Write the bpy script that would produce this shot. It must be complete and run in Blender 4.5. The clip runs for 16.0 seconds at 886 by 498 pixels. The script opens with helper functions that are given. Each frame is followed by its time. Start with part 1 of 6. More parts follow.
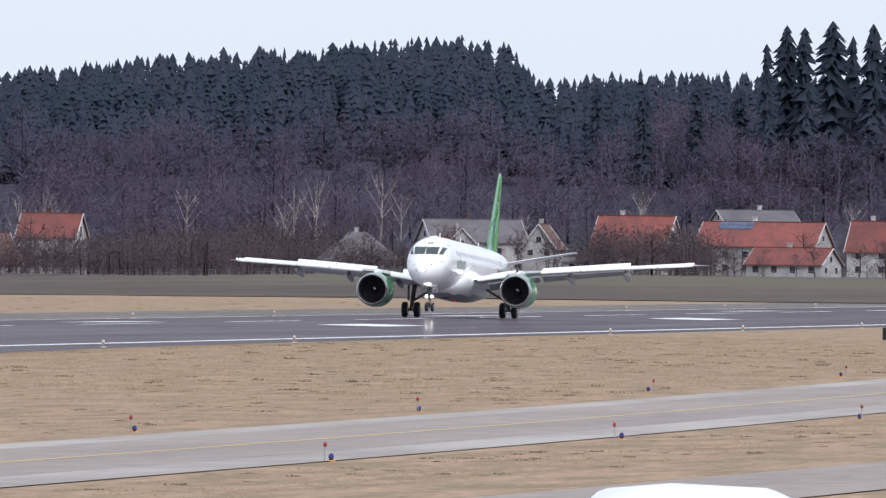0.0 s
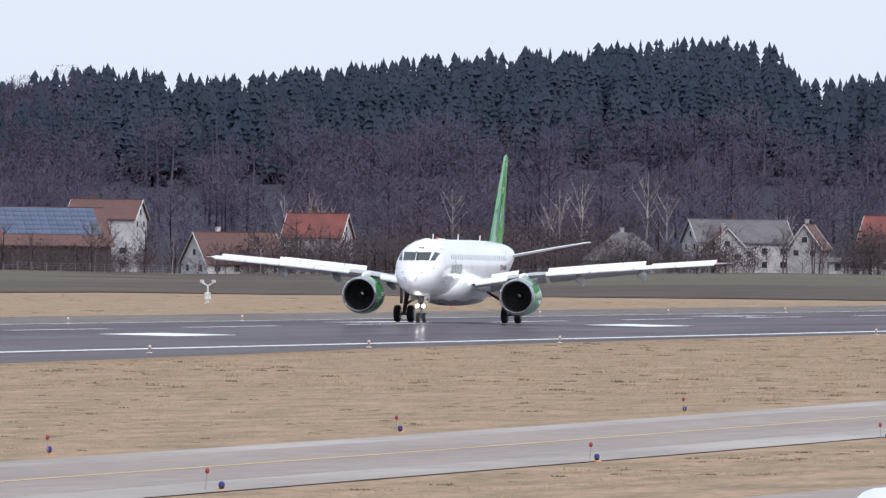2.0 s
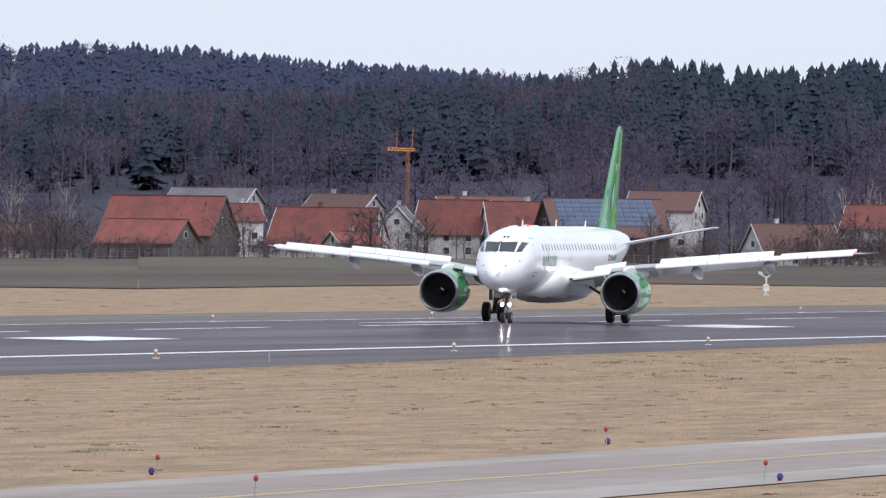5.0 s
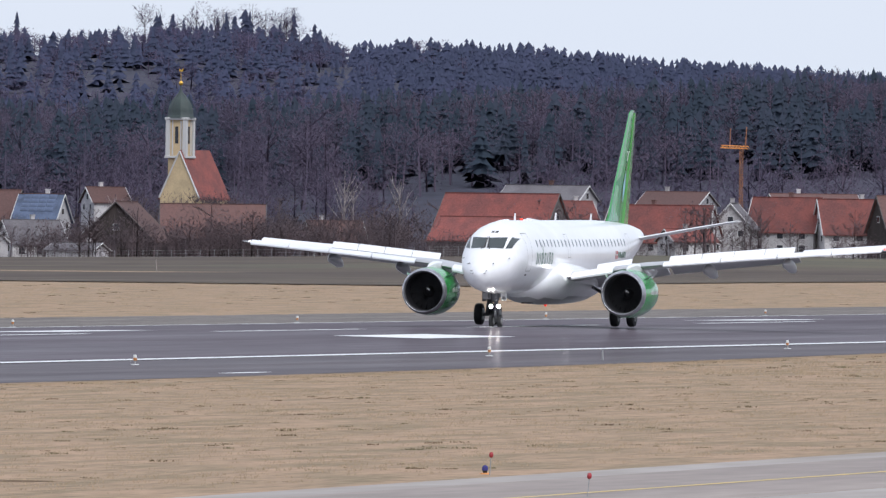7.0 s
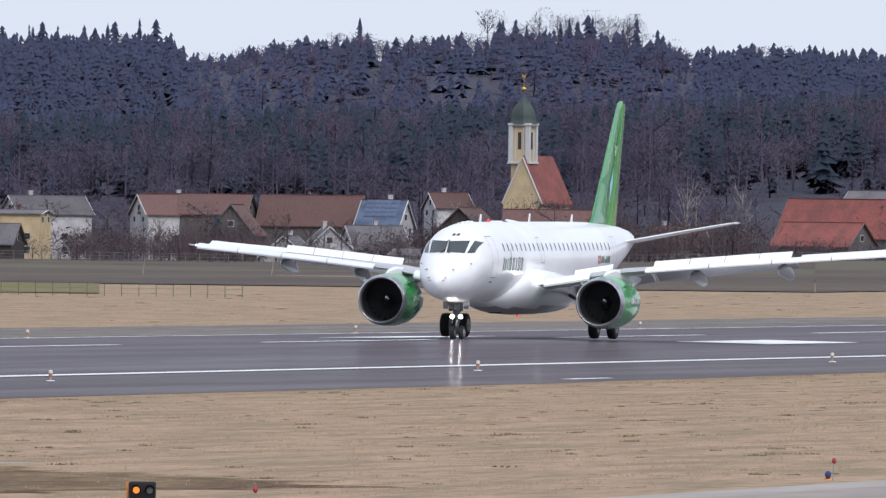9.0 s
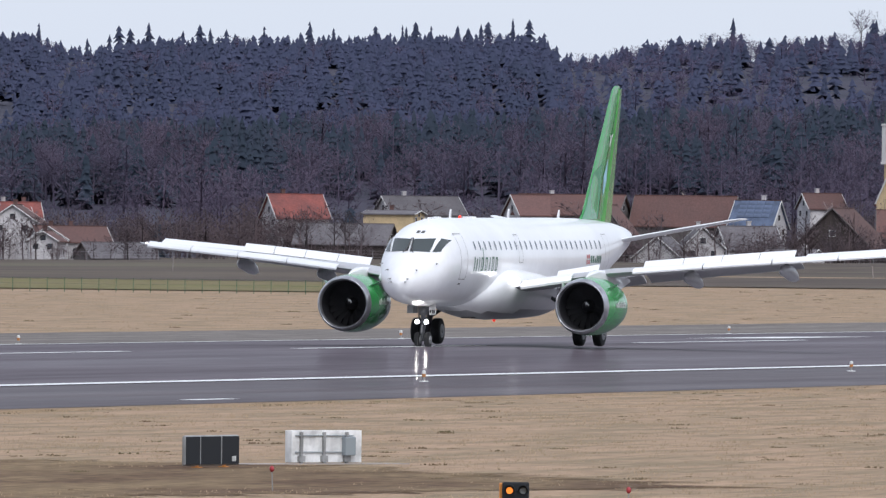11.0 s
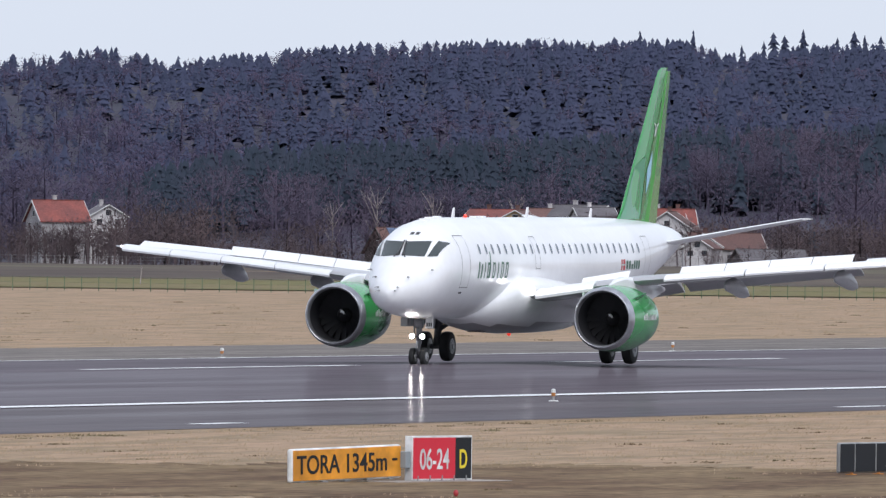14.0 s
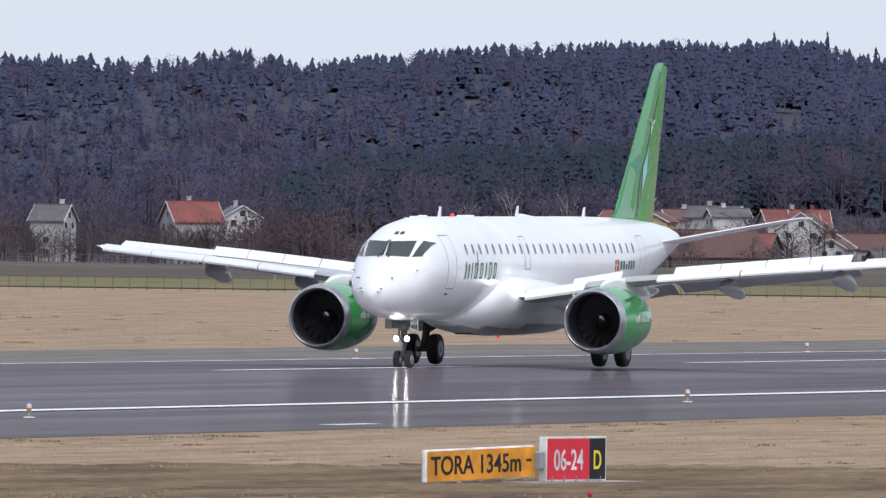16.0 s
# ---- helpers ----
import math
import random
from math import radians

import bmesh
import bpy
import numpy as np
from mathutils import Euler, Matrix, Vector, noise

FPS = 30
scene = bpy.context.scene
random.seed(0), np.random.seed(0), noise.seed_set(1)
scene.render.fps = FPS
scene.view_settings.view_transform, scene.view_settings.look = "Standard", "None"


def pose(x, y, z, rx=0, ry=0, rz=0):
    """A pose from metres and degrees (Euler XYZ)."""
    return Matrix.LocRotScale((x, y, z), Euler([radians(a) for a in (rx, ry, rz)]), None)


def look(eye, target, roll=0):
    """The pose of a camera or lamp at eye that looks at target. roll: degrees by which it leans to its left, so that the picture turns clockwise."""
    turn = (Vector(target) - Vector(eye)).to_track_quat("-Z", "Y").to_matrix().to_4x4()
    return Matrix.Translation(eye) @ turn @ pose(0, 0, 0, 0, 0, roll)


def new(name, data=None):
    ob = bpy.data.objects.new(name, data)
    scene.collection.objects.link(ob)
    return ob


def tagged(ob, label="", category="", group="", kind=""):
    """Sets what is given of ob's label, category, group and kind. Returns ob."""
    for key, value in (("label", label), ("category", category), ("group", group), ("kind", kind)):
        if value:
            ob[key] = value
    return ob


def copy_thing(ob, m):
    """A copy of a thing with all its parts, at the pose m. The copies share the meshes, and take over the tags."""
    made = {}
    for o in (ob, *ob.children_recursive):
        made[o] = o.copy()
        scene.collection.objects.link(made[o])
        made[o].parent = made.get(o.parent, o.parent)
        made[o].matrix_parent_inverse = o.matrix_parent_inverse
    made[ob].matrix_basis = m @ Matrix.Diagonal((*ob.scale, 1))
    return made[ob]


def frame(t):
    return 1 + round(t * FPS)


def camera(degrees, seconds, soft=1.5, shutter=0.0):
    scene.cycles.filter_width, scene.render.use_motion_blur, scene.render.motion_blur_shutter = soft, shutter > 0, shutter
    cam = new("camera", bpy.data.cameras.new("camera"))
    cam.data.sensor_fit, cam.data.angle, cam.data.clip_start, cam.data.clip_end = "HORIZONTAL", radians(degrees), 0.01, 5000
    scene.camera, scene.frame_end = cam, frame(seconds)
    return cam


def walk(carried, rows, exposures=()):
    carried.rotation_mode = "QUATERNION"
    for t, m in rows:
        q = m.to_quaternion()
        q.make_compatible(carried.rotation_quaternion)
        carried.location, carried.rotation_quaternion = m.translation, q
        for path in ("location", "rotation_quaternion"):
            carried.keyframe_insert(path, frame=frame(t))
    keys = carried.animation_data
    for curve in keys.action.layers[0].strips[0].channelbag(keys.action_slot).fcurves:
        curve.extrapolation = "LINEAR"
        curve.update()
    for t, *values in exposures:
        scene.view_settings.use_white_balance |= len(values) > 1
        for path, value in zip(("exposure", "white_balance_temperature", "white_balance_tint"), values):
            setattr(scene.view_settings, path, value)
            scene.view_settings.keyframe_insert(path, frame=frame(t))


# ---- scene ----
EYE = (0.0, 0.0, 5.8)
ROLL = 0.712


def aim(yaw, pitch):
    """Pose on the viewing platform: degrees to the left of the runway's direction, degrees of tilt."""
    return Matrix.Translation(EYE) @ pose(0, 0, 0, 0, 0, yaw) @ pose(0, 0, 0, 90 + pitch) @ pose(0, 0, 0, 0, 0, ROLL)


cam = camera(3.0972, 16.0, soft=1.35)
walk(cam, [(t, aim(a, b)) for t, a, b in (
    (0.0, 9.054, -0.0293), (0.5, 9.296, -0.0323), (1.0, 9.54, -0.0356), (1.5, 9.77, -0.0377),
    (2.0, 9.983, -0.0401), (2.5, 10.21, -0.043), (3.0, 10.472, -0.0462), (3.5, 10.784, -0.0543),
    (4.0, 11.15, -0.068), (4.5, 11.559, -0.0809), (5.0, 11.935, -0.0929), (5.5, 12.256, -0.1027),
    (6.0, 12.544, -0.11), (6.5, 12.819, -0.1144), (7.0, 13.101, -0.1153), (7.5, 13.395, -0.1143),
    (8.0, 13.693, -0.1118), (8.5, 13.997, -0.11), (9.0, 14.3, -0.1098), (9.5, 14.606, -0.1121),
    (10.0, 14.922, -0.116), (10.5, 15.252, -0.1202), (11.0, 15.605, -0.1239), (11.5, 15.97, -0.1268),
    (12.0, 16.347, -0.1273), (12.5, 16.737, -0.1269), (13.0, 17.131, -0.1256), (13.5, 17.517, -0.1269),
    (14.0, 17.893, -0.1277), (14.5, 18.27, -0.1301), (14.6333, 18.362, -0.1307), (16.0, 18.362, -0.1307))],
    exposures=((0.0, 0.0, 6120, 10), (4.0, -0.03, 6120, 10), (8.0, -0.08, 6120, 10), (12.0, -0.13, 6120, 10), (16.0, -0.13, 6120, 10)))

# ---------------------------------------------------------------- world and sun
SUN_EL, SUN_AZ = 47.0, 140.0
world = bpy.data.worlds.new("overcast_sky")
scene.world = world
world.use_nodes = True
wn, wl = world.node_tree.nodes, world.node_tree.links
wn.clear()
sky = wn.new("ShaderNodeTexSky")
sky.sky_type, sky.sun_disc = "NISHITA", False
sky.sun_elevation, sky.sun_rotation = radians(SUN_EL), radians(SUN_AZ)
sky.air_density, sky.dust_density, sky.ozone_density = 1.0, 2.0, 1.0
cloud = wn.new("ShaderNodeMix")
cloud.data_type = "RGBA"
cloud.inputs[0].default_value = 0.8
cloud.inputs[7].default_value = (7.3, 7.65, 8.45, 1)
bgn, wo = wn.new("ShaderNodeBackground"), wn.new("ShaderNodeOutputWorld")
bgn.inputs[1].default_value = 0.128
wl.new(sky.outputs[0], cloud.inputs[6])
wl.new(cloud.outputs[2], bgn.inputs[0])
wl.new(bgn.outputs[0], wo.inputs[0])
sun = new("sun", bpy.data.lights.new("sun", "SUN"))
sun.data.energy, sun.data.angle, sun.data.color = 2.4, radians(40), (1.0, 0.96, 0.9)
a, e = radians(SUN_AZ), radians(SUN_EL)
sun.matrix_world = look((math.sin(a) * math.cos(e) * 300, math.cos(a) * math.cos(e) * 300, math.sin(e) * 300), (0, 0, 0))


# ---------------------------------------------------------------- materials
def material(name, base, rough=0.7, vary=0.0, scale=3.0, metal=0.0, bump=0.0, second=None, stretch=(1, 1, 1), coat=0.0, emit=0.0, island=0.0, obj=0.0, spec=0.5, thin=0.0, grain=9):
    """Principled surface with noise at two scales; second: the colour into which the large noise fades."""
    m = bpy.data.materials.new(name)
    m.use_nodes = True
    n, l = m.node_tree.nodes, m.node_tree.links
    p = n["Principled BSDF"]
    p.inputs["Base Color"].default_value = (*base, 1)
    p.inputs["Roughness"].default_value = rough
    p.inputs["Metallic"].default_value = metal
    p.inputs["Coat Weight"].default_value = coat
    p.inputs["Specular IOR Level"].default_value = spec
    if emit:
        p.inputs["Emission Color"].default_value = (*base, 1)
        p.inputs["Emission Strength"].default_value = emit
    if vary or second or bump:
        tc, mp = n.new("ShaderNodeTexCoord"), n.new("ShaderNodeMapping")
        mp.inputs["Scale"].default_value = stretch
        l.new(tc.outputs["Object"], mp.inputs[0])
        big, fine = n.new("ShaderNodeTexNoise"), n.new("ShaderNodeTexNoise")
        big.inputs["Scale"].default_value, fine.inputs["Scale"].default_value = scale, scale * grain
        big.inputs["Detail"].default_value, fine.inputs["Detail"].default_value = 5, 4
        for t in (big, fine):
            l.new(mp.outputs[0], t.inputs["Vector"])
        mix = n.new("ShaderNodeMix")
        mix.data_type = "RGBA"
        mix.inputs[6].default_value = (*base, 1)
        mix.inputs[7].default_value = (*(second or [c * 0.6 for c in base]), 1)
        ramp = n.new("ShaderNodeMapRange")
        ramp.inputs[1].default_value, ramp.inputs[2].default_value = 0.38, 0.62
        l.new(big.outputs[0], ramp.inputs[0])
        l.new(ramp.outputs[0], mix.inputs[0])
        hsv = n.new("ShaderNodeHueSaturation")
        l.new(mix.outputs[2], hsv.inputs["Color"])
        val = n.new("ShaderNodeMapRange")
        val.inputs[1].default_value, val.inputs[2].default_value = 0.3, 0.7
        val.inputs[3].default_value, val.inputs[4].default_value = 1 - vary, 1 + vary
        l.new(fine.outputs[0], val.inputs[0])
        last = val.outputs[0]
        if island or obj:
            src = n.new("ShaderNodeNewGeometry").outputs["Random Per Island"] if island else n.new("ShaderNodeObjectInfo").outputs["Random"]
            k = island or obj
            r2 = n.new("ShaderNodeMapRange")
            r2.inputs[3].default_value, r2.inputs[4].default_value = 1 - k, 1 + k
            l.new(src, r2.inputs[0])
            mul = n.new("ShaderNodeMath")
            mul.operation = "MULTIPLY"
            l.new(last, mul.inputs[0])
            l.new(r2.outputs[0], mul.inputs[1])
            last = mul.outputs[0]
        l.new(last, hsv.inputs["Value"])
        l.new(hsv.outputs[0], p.inputs["Base Color"])
        if bump:
            b = n.new("ShaderNodeBump")
            b.inputs["Strength"].default_value, b.inputs["Distance"].default_value = 0.6, bump
            l.new(fine.outputs[0], b.inputs["Height"])
            l.new(b.outputs[0], p.inputs["Normal"])
        if thin:
            # light passes through needles, twigs and blades
            tr, mx = n.new("ShaderNodeBsdfTranslucent"), n.new("ShaderNodeMixShader")
            mx.inputs[0].default_value = thin
            l.new(hsv.outputs[0], tr.inputs["Color"])
            l.new(p.outputs[0], mx.inputs[1])
            l.new(tr.outputs[0], mx.inputs[2])
            l.new(mx.outputs[0], n["Material Output"].inputs["Surface"])
    return m


def damp_asphalt(name="damp_asphalt", base=(0.098, 0.084, 0.097), second=(0.126, 0.109, 0.124)):
    """Dark asphalt on which a thin film of water shines in lengthwise streaks."""
    m = material(name, base, 0.7, 0.12, 0.3, second=second, stretch=(0.8, 0.04, 1), spec=0.0)
    n, l = m.node_tree.nodes, m.node_tree.links
    base, out = n["Principled BSDF"], n["Material Output"]
    film = n.new("ShaderNodeBsdfGlossy")
    film.inputs["Roughness"].default_value = 0.1
    film.inputs["Color"].default_value = (0.9, 0.9, 0.92, 1)
    tc, mp, tex, ramp = n.new("ShaderNodeTexCoord"), n.new("ShaderNodeMapping"), n.new("ShaderNodeTexNoise"), n.new("ShaderNodeMapRange")
    mp.inputs["Scale"].default_value = (0.35, 0.012, 1)
    tex.inputs["Scale"].default_value, tex.inputs["Detail"].default_value = 1.0, 6
    ramp.inputs[1].default_value, ramp.inputs[2].default_value = 0.3, 0.7
    ramp.inputs[3].default_value, ramp.inputs[4].default_value = 0.05, 0.19
    mix = n.new("ShaderNodeMixShader")
    l.new(tc.outputs["Object"], mp.inputs[0])
    l.new(mp.outputs[0], tex.inputs["Vector"])
    l.new(tex.outputs[0], ramp.inputs[0])
    l.new(ramp.outputs[0], mix.inputs[0])
    l.new(base.outputs[0], mix.inputs[1])
    l.new(film.outputs[0], mix.inputs[2])
    l.new(mix.outputs[0], out.inputs["Surface"])
    return m


M = {}
M["asphalt"] = damp_asphalt()
M["shoulder"] = damp_asphalt("damp_shoulder_asphalt", (0.125, 0.11, 0.118), (0.10, 0.088, 0.097))
M["taxi"] = material("taxiway_asphalt", (0.30, 0.252, 0.225), 0.95, 0.12, 0.15, second=(0.25, 0.21, 0.19), stretch=(1, 0.15, 1), bump=0.01)
M["concrete"] = material("pale_concrete", (0.38, 0.345, 0.32), 0.95, 0.1, 0.12, second=(0.28, 0.245, 0.222), stretch=(1, 0.2, 1))
M["line_white"] = material("runway_paint_white", (0.8, 0.8, 0.8), 0.6, 0.08, 2.0, second=(0.66, 0.66, 0.66))
M["line_yellow"] = material("taxiway_paint_yellow", (0.58, 0.42, 0.15), 0.7, 0.1, 1.0, second=(0.46, 0.35, 0.16))
M["grass"] = material("dry_grass", (0.362, 0.25, 0.17), 0.95, 0.22, 0.3, second=(0.242, 0.184, 0.12), stretch=(2.2, 0.3, 1), spec=0.1, grain=6)
M["tuft"] = material("grass_tufts", (0.42, 0.305, 0.21), 0.95, 0.12, 0.3, second=(0.32, 0.25, 0.165), spec=0.0, island=0.12, thin=0.15, grain=5)
M["weed"] = material("olive_weeds", (0.15, 0.13, 0.075), 0.95, 0.2, 0.3, second=(0.14, 0.09, 0.06), spec=0.0, island=0.3, thin=0.15)
M["gravel"] = material("grey_gravel", (0.19, 0.168, 0.155), 0.9, 0.5, 0.5, second=(0.14, 0.125, 0.116), stretch=(1, 0.03, 1), spec=0.1)
M["soil"] = material("bare_brown_soil", (0.11, 0.068, 0.042), 0.95, 0.4, 0.3, second=(0.205, 0.145, 0.085), stretch=(1.0, 0.3, 1), spec=0.1, grain=10)
M["field"] = material("brown_ploughed_field", (0.085, 0.068, 0.06), 0.95, 0.2, 0.02, second=(0.11, 0.09, 0.072), stretch=(1, 0.15, 1), spec=0.1)
M["verge"] = material("yellow_green_grass", (0.15, 0.138, 0.062), 0.95, 0.15, 0.05, second=(0.17, 0.14, 0.075), stretch=(1, 0.2, 1), spec=0.1)
M["meadow"] = material("dull_green_meadow", (0.105, 0.096, 0.074), 0.95, 0.15, 0.03, second=(0.125, 0.11, 0.078), stretch=(1, 0.2, 1), spec=0.1)
# floor colour blued like the hazy trees, so gaps between them don't show dark
M["forest_floor"] = material("haze_tinted_woodland_floor", (0.066, 0.062, 0.084), 0.95, 0.2, 0.02, second=(0.055, 0.056, 0.075), spec=0.1)
# spruce and twig colours are blued and lifted to stand in for haze
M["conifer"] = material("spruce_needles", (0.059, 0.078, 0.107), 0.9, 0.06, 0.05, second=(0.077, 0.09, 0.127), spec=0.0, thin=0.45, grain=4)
# far hill: air haze is mixed into this paler, bluer needle colour
M["hazy_conifer"] = material("hazy_spruce_needles", (0.088, 0.102, 0.165), 0.9, 0.05, 0.02, second=(0.104, 0.115, 0.192), spec=0.0, thin=0.45, grain=4)
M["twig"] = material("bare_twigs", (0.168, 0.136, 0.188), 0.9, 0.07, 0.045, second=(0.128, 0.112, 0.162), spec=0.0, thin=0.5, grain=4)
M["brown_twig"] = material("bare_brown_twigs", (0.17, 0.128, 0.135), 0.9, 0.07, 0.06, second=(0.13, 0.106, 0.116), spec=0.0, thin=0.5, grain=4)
# bluer copy of twig, with the far hill's haze in its colour
M["hazy_twig"] = material("hazy_bare_twigs", (0.165, 0.135, 0.205), 0.9, 0.05, 0.02, second=(0.13, 0.12, 0.19), spec=0.0, thin=0.5, grain=4)
M["bark"] = material("dark_bark", (0.07, 0.052, 0.045), 0.9, 0.2, 0.5, spec=0.1)
M["birch"] = material("birch_bark", (0.42, 0.37, 0.36), 0.8, 0.3, 0.6, second=(0.2, 0.17, 0.16), spec=0.2)
M["white"] = material("aircraft_white_paint", (0.84, 0.84, 0.86), 0.28, 0.02, 0.4, second=(0.77, 0.77, 0.79), coat=0.5)
M["belly"] = material("aircraft_grey_paint", (0.42, 0.42, 0.44), 0.35, 0.05, 0.5, second=(0.36, 0.36, 0.38), coat=0.2)
# white paint as it looks in the shade below the fairing
M["underside"] = material("aircraft_underside_shade", (0.33, 0.32, 0.34), 0.35, 0.08, 0.5, second=(0.27, 0.26, 0.28), coat=0.2)
M["green"] = material("aircraft_green_paint", (0.045, 0.30, 0.075), 0.25, 0.03, 0.5, second=(0.04, 0.27, 0.07), coat=0.5)
M["green_dark"] = material("aircraft_dark_green", (0.018, 0.15, 0.045), 0.25, coat=0.5)
M["green_teal"] = material("aircraft_teal_green", (0.06, 0.27, 0.13), 0.25, coat=0.5)
M["green_lime"] = material("aircraft_lime_green", (0.05, 0.22, 0.04), 0.25, coat=0.5)
M["pale_blue"] = material("pale_blue_paint", (0.30, 0.52, 0.68), 0.3)
M["logo"] = material("lettering_green", (0.02, 0.11, 0.06), 0.35)
M["lip"] = material("polished_inlet_lip", (0.55, 0.55, 0.58), 0.33, 0.05, 2.0, metal=0.85)
M["duct"] = material("inlet_duct", (0.022, 0.022, 0.026), 0.5)
M["fan"] = material("fan_blade_titanium", (0.13, 0.13, 0.14), 0.3, metal=0.8)
M["spinner"] = material("spinner_black", (0.02, 0.02, 0.022), 0.4)
M["hot"] = material("exhaust_metal", (0.2, 0.18, 0.16), 0.4, 0.1, 2.0, metal=0.8)
M["glass"] = material("cockpit_glass", (0.05, 0.06, 0.062), 0.06, coat=0.3)
M["pane"] = material("cabin_window_glass", (0.15, 0.17, 0.20), 0.12)
M["seal"] = material("dark_seal", (0.05, 0.05, 0.055), 0.6)
M["rubber"] = material("tyre_rubber", (0.018, 0.018, 0.019), 0.75, 0.1, 4.0)
M["rim"] = material("wheel_rim", (0.30, 0.30, 0.31), 0.4, metal=0.5)
M["strut"] = material("gear_strut", (0.13, 0.13, 0.14), 0.45, 0.1, 3.0, metal=0.4)
M["lamp"] = material("lit_lamp", (1.0, 0.93, 0.82), 0.3, emit=130.0)
M["rootlamp"] = material("lit_root_lamp", (1.0, 0.97, 0.92), 0.3, emit=9.0)
M["navred"] = material("red_navigation_light", (1.0, 0.06, 0.03), 0.3, emit=3.0)
M["beacon"] = material("red_beacon", (0.9, 0.05, 0.03), 0.3, emit=1.0)
M["navwhite"] = material("white_navigation_light", (1.0, 0.95, 1.0), 0.3, emit=2.0)
M["skylit_red"] = material("red_paint", (0.45, 0.02, 0.03), 0.4)
M["blue"] = material("blue_glass_lens", (0.035, 0.03, 0.17), 0.2)
M["ball"] = material("red_marker_ball", (0.32, 0.028, 0.035), 0.5)
M["orange"] = material("orange_paint", (0.65, 0.25, 0.05), 0.5)
M["amber"] = material("amber_lens", (0.42, 0.17, 0.05), 0.35)
M["amber_lit"] = material("lit_amber_lens", (1.0, 0.27, 0.03), 0.3, emit=1.1)
M["box_white"] = material("white_housing", (0.75, 0.75, 0.74), 0.5, 0.05, 3.0)
M["stick"] = material("grey_metal", (0.35, 0.35, 0.35), 0.5, 0.05, 2.0, metal=0.3)
M["sign_black"] = material("sign_black_panel", (0.022, 0.024, 0.028), 0.75, spec=0.2)
M["sign_white"] = material("sign_white_enamel", (0.78, 0.78, 0.78), 0.4, 0.03, 2.0)
M["sign_red"] = material("sign_red_panel", (0.60, 0.012, 0.035), 0.4)
M["sign_orange"] = material("sign_orange_panel", (0.80, 0.33, 0.02), 0.4, 0.04, 1.5)
M["sign_yellow"] = material("sign_yellow_letter", (0.8, 0.62, 0.03), 0.4)
M["cabinet"] = material("cable_box_grey", (0.24, 0.27, 0.29), 0.5)
M["plaster"] = material("white_plaster", (0.50, 0.48, 0.49), 0.85, 0.1, 0.4, second=(0.38, 0.36, 0.37), obj=0.25)
M["plaster_cream"] = material("cream_plaster", (0.54, 0.41, 0.245), 0.85, 0.08, 0.4, second=(0.44, 0.34, 0.21))
M["timber"] = material("weathered_timber", (0.125, 0.11, 0.11), 0.9, 0.2, 0.6, second=(0.09, 0.08, 0.08), stretch=(3, 3, 0.3))
M["timber_dark"] = material("dark_timber", (0.05, 0.038, 0.036), 0.9, 0.2, 0.6, stretch=(3, 3, 0.3))
M["tile_red"] = material("red_roof_tiles", (0.205, 0.060, 0.050), 0.85, 0.2, 0.35, second=(0.14, 0.048, 0.044), obj=0.25)
M["tile_brown"] = material("brown_roof_tiles", (0.12, 0.062, 0.056), 0.85, 0.18, 0.35, second=(0.11, 0.06, 0.055), obj=0.2)
M["tile_grey"] = material("grey_roof_tiles", (0.13, 0.12, 0.13), 0.85, 0.15, 0.35, second=(0.10, 0.09, 0.1), obj=0.15)
M["solar"] = material("solar_panel", (0.10, 0.13, 0.21), 0.25, 0.1, 0.5, obj=0.1)
M["trimw"] = material("white_trim", (0.5, 0.49, 0.49), 0.7)
M["window"] = material("house_window", (0.03, 0.032, 0.04), 0.2)
M["copper"] = material("green_copper_roof", (0.038, 0.055, 0.052), 0.6, 0.15, 0.8, second=(0.03, 0.042, 0.042))
M["gold"] = material("gilded_metal", (0.75, 0.45, 0.08), 0.3, metal=0.8)
M["crane"] = material("crane_orange", (0.34, 0.15, 0.08), 0.6, 0.1, 1.0)
M["fence_green"] = material("fence_green_paint", (0.09, 0.14, 0.08), 0.6)
M["fence_grey"] = material("fence_grey_steel", (0.22, 0.21, 0.22), 0.6)
M["van_white"] = material("van_white_paint", (0.8, 0.8, 0.82), 0.3, coat=0.5)


# ---------------------------------------------------------------- mesh helpers
def mesh_of(name, bm, mats, smooth=False):
    me = bpy.data.meshes.new(name)
    bmesh.ops.recalc_face_normals(bm, faces=bm.faces[:])
    bm.to_mesh(me)
    bm.free()
    for m in (mats if isinstance(mats, (list, tuple)) else [mats]):
        me.materials.append(m)
    if smooth:
        for p in me.polygons:
            p.use_smooth = True
        me.set_sharp_from_angle(angle=radians(35))
    return me


def part(name, bm, mat, parent=None, label="", smooth=False, at=None):
    ob = new(name, mesh_of(name, bm, mat, smooth))
    if parent is not None:
        ob.parent = parent
    if at is not None:
        ob.matrix_basis = at
    if label:
        ob["label"] = label
    return ob


def box(bm, x0, x1, y0, y1, z0, z1, m=None, bevel=0.0):
    r = bmesh.ops.create_cube(bm, size=1.0)
    v = r["verts"]
    bmesh.ops.scale(bm, vec=(x1 - x0, y1 - y0, z1 - z0), verts=v)
    bmesh.ops.translate(bm, vec=((x0 + x1) / 2, (y0 + y1) / 2, (z0 + z1) / 2), verts=v)
    if bevel:
        ed = list({ed for q in v for ed in q.link_edges})
        out = bmesh.ops.bevel(bm, geom=ed, offset=bevel, segments=2, affect="EDGES", profile=0.5)
        v = list({q for f in out["faces"] for q in f.verts} | {q for q in v if q.is_valid})
    if m is not None:
        bmesh.ops.transform(bm, matrix=m, verts=v)
    return v


